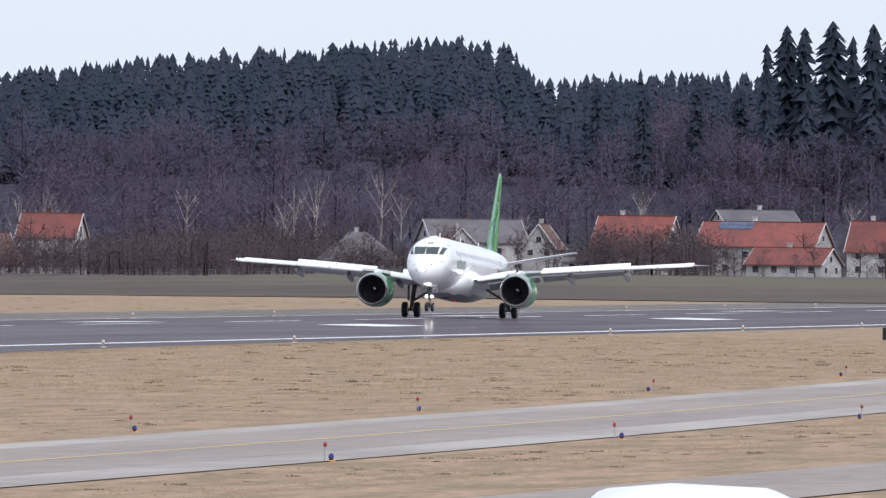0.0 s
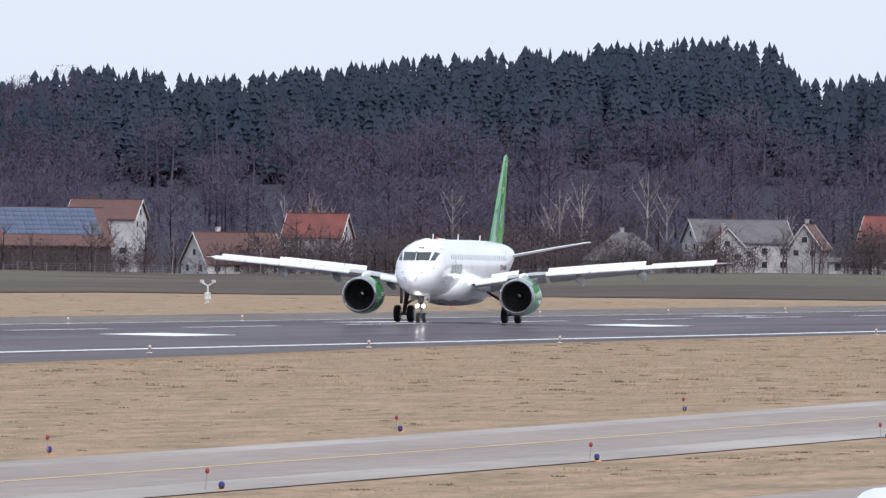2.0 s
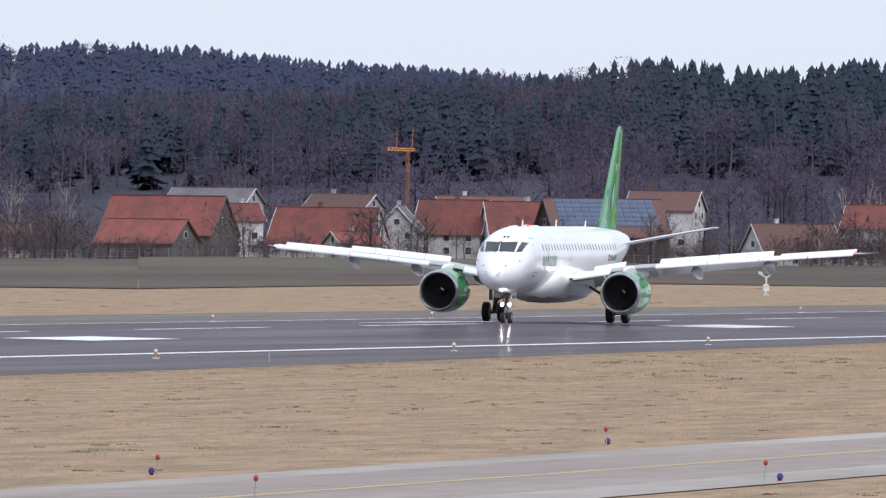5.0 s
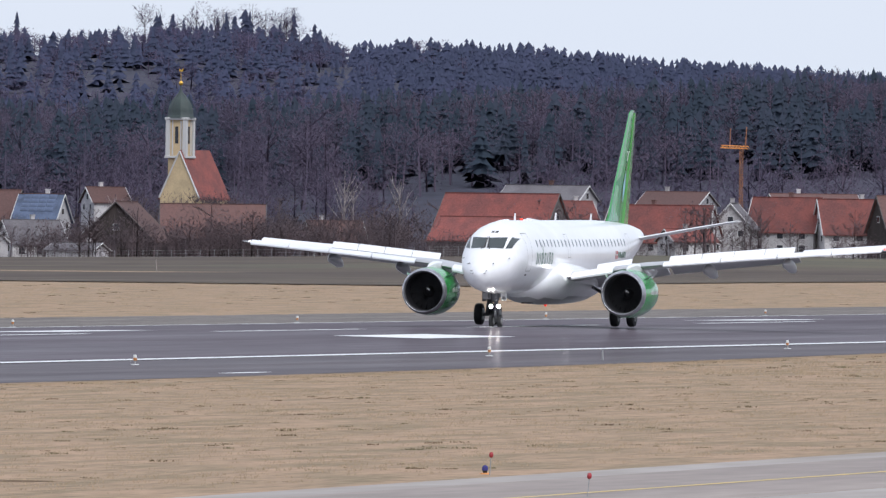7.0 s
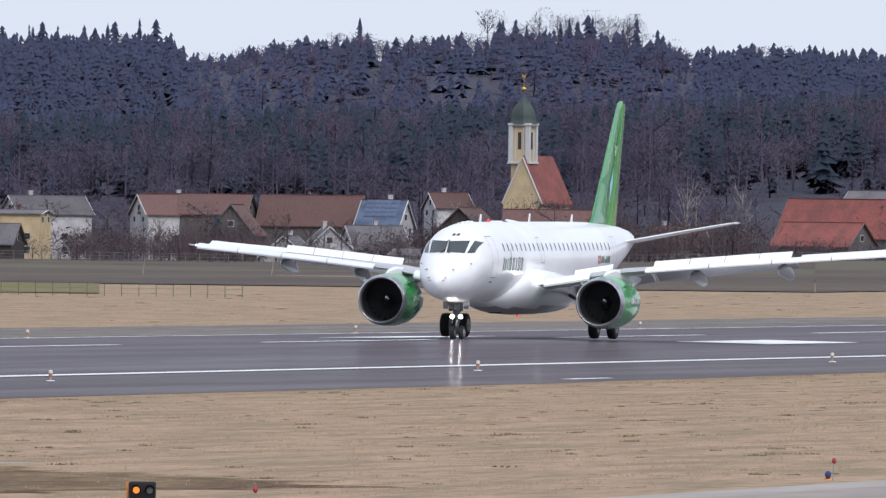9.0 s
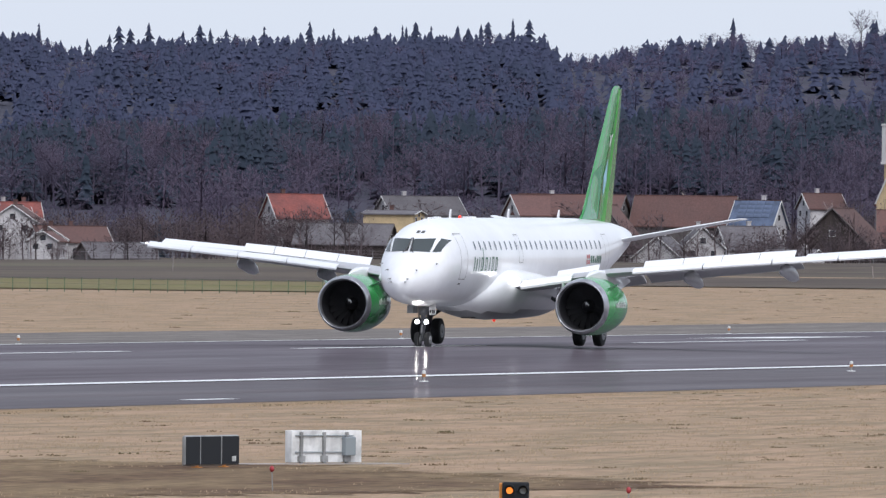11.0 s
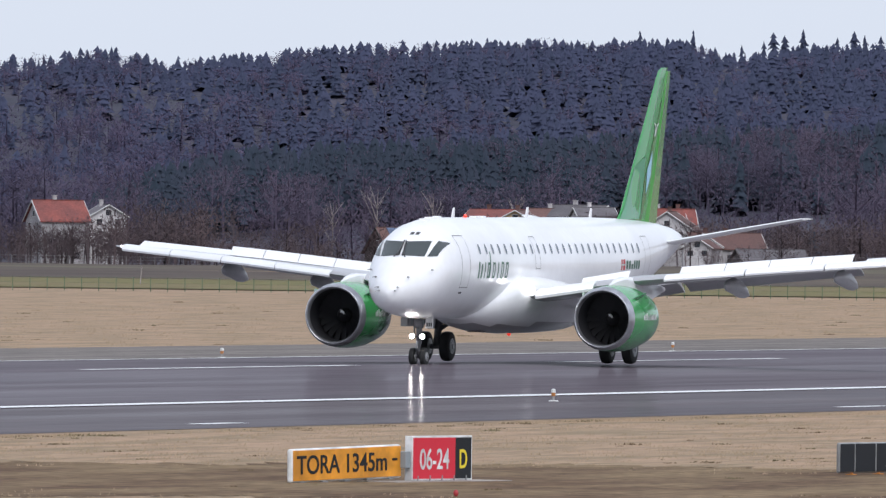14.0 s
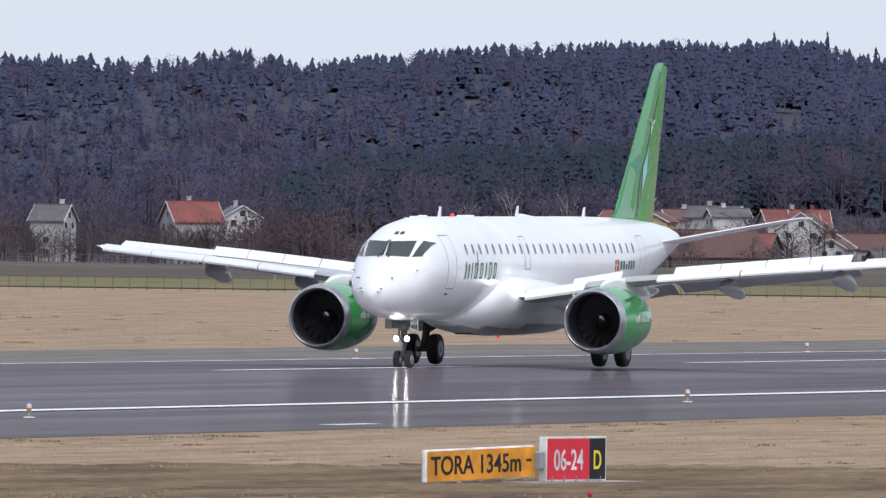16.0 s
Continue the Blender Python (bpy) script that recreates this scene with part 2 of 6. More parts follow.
def rod(bm, p, q, r0, r1=None, n=8):
    """A tapered rod from p to q."""
    p, q = Vector(p), Vector(q)
    r1 = r0 if r1 is None else r1
    d = q - p
    t = d.to_track_quat("Z", "Y").to_matrix().to_4x4()
    bmesh.ops.create_cone(bm, cap_ends=True, segments=n, radius1=r0, radius2=max(r1, 1e-4), depth=d.length,
                          matrix=Matrix.Translation((p + q) / 2) @ t)


def loft(bm, rings, caps=True):
    """Skin through rings of equally many points."""
    vs = [[bm.verts.new(p) for p in r] for r in rings]
    n = len(vs[0])
    for a_, b_ in zip(vs, vs[1:]):
        for i in range(n):
            bm.faces.new((a_[i], a_[(i + 1) % n], b_[(i + 1) % n], b_[i]))
    if caps:
        bm.faces.new(vs[0])
        bm.faces.new(vs[-1])


def turned(bm, prof, n=32, m=None):
    """A shape turned about the y axis from (y, radius) pairs."""
    rings = [[(r * math.sin(2 * math.pi * i / n), y, r * math.cos(2 * math.pi * i / n)) for i in range(n)] for y, r in prof]
    start = len(bm.verts)
    loft(bm, rings, caps=False)
    bm.verts.ensure_lookup_table()
    if m is not None:
        bmesh.ops.transform(bm, matrix=m, verts=bm.verts[start:])


def strip(bm, line, w0, w1, z=0.0):
    """A flat ribbon between two offsets in x along (x, y) points; z: height or function of x and y."""
    hz = z if callable(z) else (lambda x, y: z)
    a_ = [bm.verts.new((x + w0, y, hz(x + w0, y))) for x, y in line]
    b_ = [bm.verts.new((x + w1, y, hz(x + w1, y))) for x, y in line]
    for i in range(len(line) - 1):
        bm.faces.new((a_[i], b_[i], b_[i + 1], a_[i + 1]))


def lerp(x, pts):
    return float(np.interp(x, [p[0] for p in pts], [p[1] for p in pts]))


def polar(az, d):
    """Map place at a bearing (degrees to the left of the runway's direction) and a distance."""
    return -math.sin(radians(az)) * d, math.cos(radians(az)) * d
# ---------------------------------------------------------------- terrain
CX = -180.5
# tops of the nearer wood and of the far hill, in metres, by bearing
NEAR_TOP = ((6.8, 43), (8.0, 43.5), (8.4, 43.5), (8.74, 42), (8.82, 49), (9.0, 50.5), (9.35, 49.8), (9.8, 48.3), (10.3, 45.6), (10.86, 42.5), (11.2, 44.5), (11.56, 41),
            (12.4, 37.5), (13.47, 35), (14.6, 34), (15.8, 31), (17.0, 29.5), (17.6, 28), (18.2, 27), (18.6, 24.5), (18.9, 20.5), (19.1, 15), (19.4, 4), (20.5, 2))
FAR_TOP = ((9.5, 36), (11.5, 44), (12.4, 47.5), (12.8, 51), (13.2, 52.5), (13.45, 51), (13.55, 55), (14.0, 57), (14.4, 55), (14.65, 56), (15.0, 52), (15.16, 49), (15.25, 54.5),
           (16.6, 53), (16.9, 50), (17.05, 54), (17.4, 55), (18.2, 53.5), (18.85, 48.5), (19.1, 51.5), (19.35, 48.5), (20.5, 49))
VILLAGE = ((7, 0), (9, 0), (10.5, -1.8), (12, -0.8), (13, -1.2), (14.5, -3), (16, -2.5), (17, -3.5), (18, -4.8), (20.5, -4))


def terrain(x, y):
    d = math.hypot(x, y)
    az = math.degrees(math.atan2(-x, y)) if y > 1 else 13.0
    z = lerp(az, VILLAGE) * min(max((d - 1500) / 1500, 0), 1)
    if x > -235 and y < 1500:
        # the runway's crown and the shallow ditch beside it
        z += 0.35 * max(0.0, 1 - abs(x - CX) / 24)
    if d > 3150:
        near = max(lerp(az, NEAR_TOP) - 14.0, 0)
        k = min((d - 3150) / 400, 1)
        z += near * k * k * (3 - 2 * k)
        far = max(lerp(az, FAR_TOP) - 3.6 - near, 0)
        k = min(max((d - 3680) / 900, 0), 1)
        z += far * k * k * (3 - 2 * k)
    return z


def build_ground():
    bm = bmesh.new()
    xs = sorted({-4900 + i * 350 for i in range(10)} | {-1700 + 60 * i for i in range(24)} | {-300 + 15 * i for i in range(24)} | {CX, -156.5, -204.5} | {80, 300, 900, 2000, 4900})
    ysr = sorted({-4900, -2500, -1000, -300, 0} | {100 + 50 * i for i in range(30)} | {1650 + 100 * i for i in range(33)})
    grid = [[bm.verts.new((x, y, terrain(x, y))) for x in xs] for y in ysr]
    for j in range(len(ysr) - 1):
        for i in range(len(xs) - 1):
            f = bm.faces.new((grid[j][i], grid[j][i + 1], grid[j + 1][i + 1], grid[j + 1][i]))
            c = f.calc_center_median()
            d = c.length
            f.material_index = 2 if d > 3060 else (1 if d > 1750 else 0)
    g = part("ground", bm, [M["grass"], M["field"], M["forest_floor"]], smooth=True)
    tagged(g, "dry winter grassland with brown fields behind", "ground", kind="structure")


def crown(x, y):
    return terrain(x, y) + 0.02


def fine(x0, y0, x1, y1, n):
    return [(x0 + (x1 - x0) * i / n, y0 + (y1 - y0) * i / n) for i in range(n + 1)]


def build_runway():
    # carriageway, one sheet with its crown
    bm = bmesh.new()
    for a_, b_ in ((-24, -12), (-12, 0), (0, 12), (12, 24)):
        strip(bm, fine(CX, 120, CX, 2300, 44), a_, b_, crown)
    bmesh.ops.remove_doubles(bm, verts=bm.verts[:], dist=0.01)
    rw = part("runway", bm, M["asphalt"], smooth=True)
    tagged(rw, "damp dark grey asphalt runway with a slight crown", "runway", kind="structure")
    # shoulder on the near side, wide at the turning pad
    bm = bmesh.new()
    near = [(560, 17.5), (640, 15.5), (700, 12.5), (780, 9.0), (850, 5.0), (950, 3.5), (2300, 3.0)]
    line = [(CX + 24, 120 + 20 * i) for i in range(110)]
    vs = [(bm.verts.new((x, y, 0.012)), bm.verts.new((x + lerp(y, near), y, 0.012))) for x, y in line]
    for p, q in zip(vs, vs[1:]):
        bm.faces.new((p[0], p[1], q[1], q[0]))
    tagged(part("shoulder_near", bm, M["shoulder"]), "grey asphalt shoulder beside the runway", "shoulder", kind="structure")
    bm = bmesh.new()
    strip(bm, fine(CX - 24, 120, CX - 24, 2300, 40), -19, 0, 0.012)
    tagged(part("shoulder_far", bm, M["gravel"]), "grey gravel strip beyond the runway", "shoulder", kind="structure")
    # edge lines
    for name, off in (("edge_line_near", 23.4), ("edge_line_far", -23.6)):
        bm = bmesh.new()
        strip(bm, fine(CX + off, 120, CX + off, 2300, 40), -0.45, 0.45, lambda x, y: crown(x, y) + 0.012)
        tagged(part(name, bm, M["line_white"]), "continuous white runway edge line", "marking", kind="structure")
    # centre line dashes
    for k in range(-4, 30):
        bm = bmesh.new()
        y0 = 520 + 52.4 * k
        strip(bm, [(CX, y0), (CX, y0 + 14), (CX, y0 + 29)], -0.32, 0.32, lambda x, y: crown(x, y) + 0.012)
        tagged(part("centre_line_dash", bm, M["line_white"]), "white painted centre line dash", "marking", group="centre line dashes", kind="structure")
    # touchdown bars on both sides of the centre line
    for y0 in (573, 728, 882, 1043, 1190, 1345):
        for off in ((8.6, -8.6) if y0 > 700 else ()):
            bm = bmesh.new()
            strip(bm, [(CX + off, y0 - 2), (CX + off, y0 + 16.5)], -2.2, 2.2, lambda x, y: crown(x, y) + 0.012)
            tagged(part("touchdown_bar", bm, M["line_white"]), "broad white painted touchdown bar", "marking", group="touchdown bars", kind="structure")
    for y0, long in ((418.2, 3.8), (479.5, 4.9), (575.5, 6.3)):
        bm = bmesh.new()
        strip(bm, [(-142.0, y0), (-142.0, y0 + long)], -0.3, 0.3, 0.02)
        tagged(part("shoulder_mark", bm, M["line_white"]), "short white painted mark on the shoulder", "marking", group="shoulder marks", kind="structure")


def taxi_x(y):
    return -76.5 - 0.0215 * (y - 409) - 5e-5 * max(0.0, y - 409) ** 2


def build_taxiway():
    line = [(taxi_x(y), y) for y in range(150, 1100, 12)]
    for name, a_, b_, z, mat, lab in (("taxiway", -4.2, 4.0, 0.03, M["taxi"], "grey-brown asphalt taxiway"),
                                      ("taxiway_edge_far", -5.9, -4.2, 0.026, M["concrete"], "pale concrete strip along the taxiway"),
                                      ("taxiway_edge_near", 4.0, 6.7, 0.026, M["concrete"], "pale concrete strip along the taxiway"),
                                      ("taxiway_line", -0.13, 0.13, 0.036, M["line_yellow"], "thin yellow taxiway centre line")):
        bm = bmesh.new()
        strip(bm, line, a_, b_, z)
        tagged(part(name, bm, mat), lab, "taxiway" if "line" not in name else "marking", kind="structure")
    bm = bmesh.new()
    strip(bm, fine(-57.3, 150, -57.3, 700, 20), 0, 6.5, 0.03)
    tagged(part("service_road", bm, M["taxi"]), "grey asphalt service road on the near side", "road", kind="structure")
    # bare soil round the signs
    bm = bmesh.new()
    vs = []
    for i in range(900):
        w = 2 * math.pi * i / 900
        r = 1 + 0.3 * noise.noise((math.cos(w) * 2, math.sin(w) * 2, 0)) + 0.14 * noise.noise((math.cos(w) * 14, math.sin(w) * 14, 3)) + 0.12 * noise.noise((math.cos(w) * 60, math.sin(w) * 60, 5))
        vs.append(bm.verts.new((-109 + 19 * r * math.cos(w), 335 + 26 * r * math.sin(w), 0.012)))
    bm.faces.new(vs)
    tagged(part("bare_soil_patch", bm, M["soil"]), "bare brown soil with sparse grass round the signs", "soil", kind="structure")


def build_fields():
    def quad(name, az0, az1, d0, d1, mat, lab, skew=0):
        bm = bmesh.new()
        n = 24
        rows = []
        for j in range(7):
            row = []
            for i in range(n + 1):
                near = d0 + (skew or 0) * i / n
                x, y = polar(az0 + (az1 - az0) * i / n, near + (d1 - near) * j / 6)
                row.append(bm.verts.new((x, y, terrain(x, y) + 0.08)))
            rows.append(row)
        for j in range(6):
            for i in range(n):
                bm.faces.new((rows[j][i], rows[j][i + 1], rows[j + 1][i + 1], rows[j + 1][i]))
        tagged(part(name, bm, mat), lab, "field", kind="structure")
    quad("field_brown", 6.5, 13.0, 1640, 2150, M["field"], "dark brown ploughed field beyond the airfield")
    quad("field_brown_middle", 11.2, 12.995, 1630, 1639, M["field"], "dark brown ploughed field beyond the airfield", -285)
    quad("field_green", 6.5, 13.0, 2155, 3000, M["meadow"], "dull green meadow before the village")
    quad("field_brown_west", 13.0, 21.0, 1345, 1900, M["field"], "dark brown ploughed field beyond the airfield")
    quad("grass_strip_west", 15.5, 21.0, 1180, 1340, M["verge"], "yellow-green grass strip along the fence")
    quad("field_green_west", 13.0, 21.0, 1905, 2200, M["meadow"], "dull green meadow before the village")


build_ground()
build_runway()
build_taxiway()
build_fields()
# ---------------------------------------------------------------- the airliner
# its space: x to its left wing, y aft of the nose gear, z up from the ground
FUS = ((-3.78, 2.58, 2.50, 0.04), (-3.70, 2.82, 2.30, 0.27), (-3.5, 3.06, 2.10, 0.50), (-3.1, 3.34, 1.93, 0.79), (-2.6, 3.62, 1.82, 1.02), (-2.2, 3.86, 1.76, 1.16),
       (-1.8, 4.18, 1.72, 1.27), (-1.4, 4.52, 1.69, 1.38), (-0.9, 4.80, 1.66, 1.45), (-0.2, 5.01, 1.64, 1.50), (0.8, 5.12, 1.62, 1.53), (2.0, 5.16, 1.62, 1.53),
       (10.0, 5.16, 1.62, 1.53), (18.0, 5.16, 1.64, 1.53), (20.5, 5.15, 1.80, 1.50), (23.0, 5.12, 2.20, 1.38), (25.3, 5.06, 2.72, 1.18), (27.6, 4.96, 3.28, 0.90),
       (29.5, 4.80, 3.75, 0.58), (30.6, 4.64, 4.02, 0.34), (31.1, 4.52, 4.15, 0.18))
FUSY = np.array([s[0] for s in FUS])


def fus(y, ang, off=0.0):
    """Point of the fuselage's skin: station y, angle from the crown (degrees, positive to its left)."""
    top, bot, hw = (float(np.interp(y, FUSY, [s[i] for s in FUS])) for i in (1, 2, 3))
    a_ = radians(ang)
    mid = bot + (top - bot) * 0.53
    hz = (top - mid) if math.cos(a_) >= 0 else (mid - bot)
    return Vector(((hw + off) * math.sin(a_), y, mid + (hz + off) * math.cos(a_)))


def fus_at(z, ang, off=0.0):
    """Point of the nose's skin at height z and angle ang."""
    lo, hi = -3.7, 0.8
    for _ in range(30):
        y = (lo + hi) / 2
        if fus(y, ang).z < z:
            lo = y
        else:
            hi = y
    return fus((lo + hi) / 2, ang, off)


def side_angle(y, z):
    """Angle at which the skin at station y has height z."""
    top, bot = (float(np.interp(y, FUSY, [s[i] for s in FUS])) for i in (1, 2))
    mid = bot + (top - bot) * 0.53
    hz = (top - mid) if z >= mid else (mid - bot)
    return math.degrees(math.acos(max(-1, min(1, (z - mid) / hz))))


def skin_panel(bm, y0, y1, z0, z1, off=0.006, side=1, slant=0.0, ny=2, nz=3):
    """A panel that follows the fuselage's side."""
    rows = []
    for j in range(nz + 1):
        z = z0 + (z1 - z0) * j / nz
        rows.append([bm.verts.new(fus(y, side * side_angle(y, z), off)) for y in (y0 + slant * j / nz + (y1 - y0) * i / ny for i in range(ny + 1))])
    for j in range(nz):
        for i in range(ny):
            bm.faces.new((rows[j][i], rows[j][i + 1], rows[j + 1][i + 1], rows[j + 1][i]))


def foil(x, y0, y1, z, th, n=10, camber=0.0):
    """Ring of an aerofoil at span x from leading edge y0 to trailing edge y1."""
    pts = []
    for i in range(n):
        s = (1 - math.cos(math.pi * i / (n - 1))) / 2
        t = th * (1.45 * math.sqrt(s) - 0.6 * s - 0.85 * s * s)
        pts.append((x, y0 + (y1 - y0) * s, z + t * 0.62 + camber * math.sin(math.pi * s)))
    for i in range(n - 2, 0, -1):
        s = (1 - math.cos(math.pi * i / (n - 1))) / 2
        t = th * (1.45 * math.sqrt(s) - 0.6 * s - 0.85 * s * s)
        pts.append((x, y0 + (y1 - y0) * s, z - t * 0.5 + camber * math.sin(math.pi * s)))
    return pts


LE = ((0.0, 5.6), (1.5, 6.4), (5.2, 8.5), (15.9, 14.7), (16.5, 15.5), (16.86, 16.5))
TE = ((0.0, 13.0), (1.5, 13.1), (5.6, 13.5), (15.9, 16.6), (16.5, 16.85), (16.86, 17.0))
WZ = ((0.0, 2.05), (1.5, 2.35), (5.2, 2.98), (10.0, 3.42), (16.0, 3.88), (16.86, 3.95))


def wing_z(x):
    return lerp(x, WZ)


def build_wing(plane, s):
    bm = bmesh.new()
    rings = []
    for x in (0.8, 1.5, 2.5, 3.6, 5.2, 7.5, 10.0, 13.0, 15.9, 16.5, 16.82):
        y0, y1 = lerp(x, LE), lerp(x, TE)
        rings.append([(s * p[0], p[1], p[2]) for p in foil(x, y0 + 0.25, y1 - (y1 - y0) * 0.16, wing_z(x), 0.125 * (y1 - y0) * (1.0 if x < 6 else 0.85) * (0.4 if x > 16.4 else 1))])
    loft(bm, rings)
    wing = part("wing", bm, M["belly"], plane, "light grey swept wing", smooth=True)
    # leading edge slats, drooped
    for x0, x1 in ((2.2, 4.0), (6.2, 8.7), (8.75, 11.2), (11.25, 13.6), (13.65, 15.85)):
        bm = bmesh.new()
        rr = []
        for x in (x0, (x0 + x1) / 2, x1):
            yl, z, c = lerp(x, LE), wing_z(x), 0.62 if x > 6 else 0.8
            prof = [(-0.30, -0.20), (-0.33, -0.10), (-0.24, 0.03), (0.02, 0.14), (0.35, 0.21), (0.34, 0.17), (0.0, 0.06), (-0.16, -0.08)]
            k = c * (1.12 if x < 6 else 1.0)
            rr.append([(s * x, yl + py * k, z + 0.02 + pz * k) for py, pz in prof])
        loft(bm, rr)
        part("slat", bm, M["white"], wing, "white leading edge slat, extended", smooth=True)
    # trailing edge flaps, lowered
    for x0, x1 in ((1.7, 5.4), (5.6, 11.6)):
        bm = bmesh.new()
        rr = []
        for x in (x0, (x0 + x1) / 2, x1):
            y1, z, c = lerp(x, TE), wing_z(x), 1.25 - 0.05 * x
            rr.append([(s * x, y1 - 0.35 + py * c, z - 0.05 + pz * c) for py, pz in ((0, 0.06), (0.45, 0.02), (1.05, -0.36), (1.04, -0.40), (0.4, -0.12), (0.0, -0.06))])
        loft(bm, rr)
        part("flap", bm, M["belly"], wing, "grey trailing edge flap, lowered", smooth=True)
    # spoilers, raised
    for x0, x1 in ((2.2, 3.9), (5.75, 7.25), (7.28, 8.75), (8.78, 10.2), (10.23, 11.6)):
        bm = bmesh.new()
        rr = []
        for x in (x0, x1):
            yb, z = lerp(x, TE) - 1.35, wing_z(x) + 0.13
            h_ = 0.30 if x > 5 else 0.42
            rr.append([(s * x, yb, z), (s * x, yb + 0.04, z - 0.02), (s * x, yb + 0.44, z + h_), (s * x, yb + 0.40, z + h_ + 0.01)])
        loft(bm, rr)
        part("spoiler", bm, M["white"], wing, "white spoiler panel, raised")
    bm = bmesh.new()
    rr = []
    for x in (11.8, 15.7):
        y1, z = lerp(x, TE), wing_z(x) + 0.10
        rr.append([(s * x, y1 - 0.55, z), (s * x, y1 - 0.55, z - 0.10), (s * x, y1 + 0.02, z + 0.13), (s * x, y1 + 0.02, z + 0.17)])
    loft(bm, rr)
    part("aileron", bm, M["white"], wing, "white aileron, slightly raised")
    # flap track fairings
    for x in (4.1, 7.7, 11.4):
        bm = bmesh.new()
        yc, z = lerp(x, TE) - 1.5, wing_z(x) - 0.38
        prof = ((-1.25, 0.02), (-0.9, 0.14), (-0.2, 0.21), (0.6, 0.22), (1.2, 0.15), (1.75, 0.03))
        rr = [[(s * x + r * math.sin(w), yc + y, z - 0.20 * max(0, y) + 1.45 * r * math.cos(w)) for w in (2 * math.pi * i / 12 for i in range(12))] for y, r in prof]
        loft(bm, rr)
        part("flap_fairing", bm, M["belly"], wing, "grey canoe-shaped flap fairing", smooth=True)
    bm = bmesh.new()
    bmesh.ops.create_uvsphere(bm, u_segments=10, v_segments=6, radius=0.045, matrix=Matrix.Translation((s * 15.95, 14.72, 3.93)) @ Matrix.Diagonal((1, 2, 1, 1)))
    part("navigation_light", bm, M["navred"] if s > 0 else M["navwhite"], wing, "lit navigation light at the wing tip", smooth=True)


def disc(m):
    bm = bmesh.new()
    bmesh.ops.create_cone(bm, cap_ends=True, segments=24, radius1=0.3, radius2=0.3, depth=0.1, matrix=m @ pose(0, 1.48, 0, 90))
    return bm


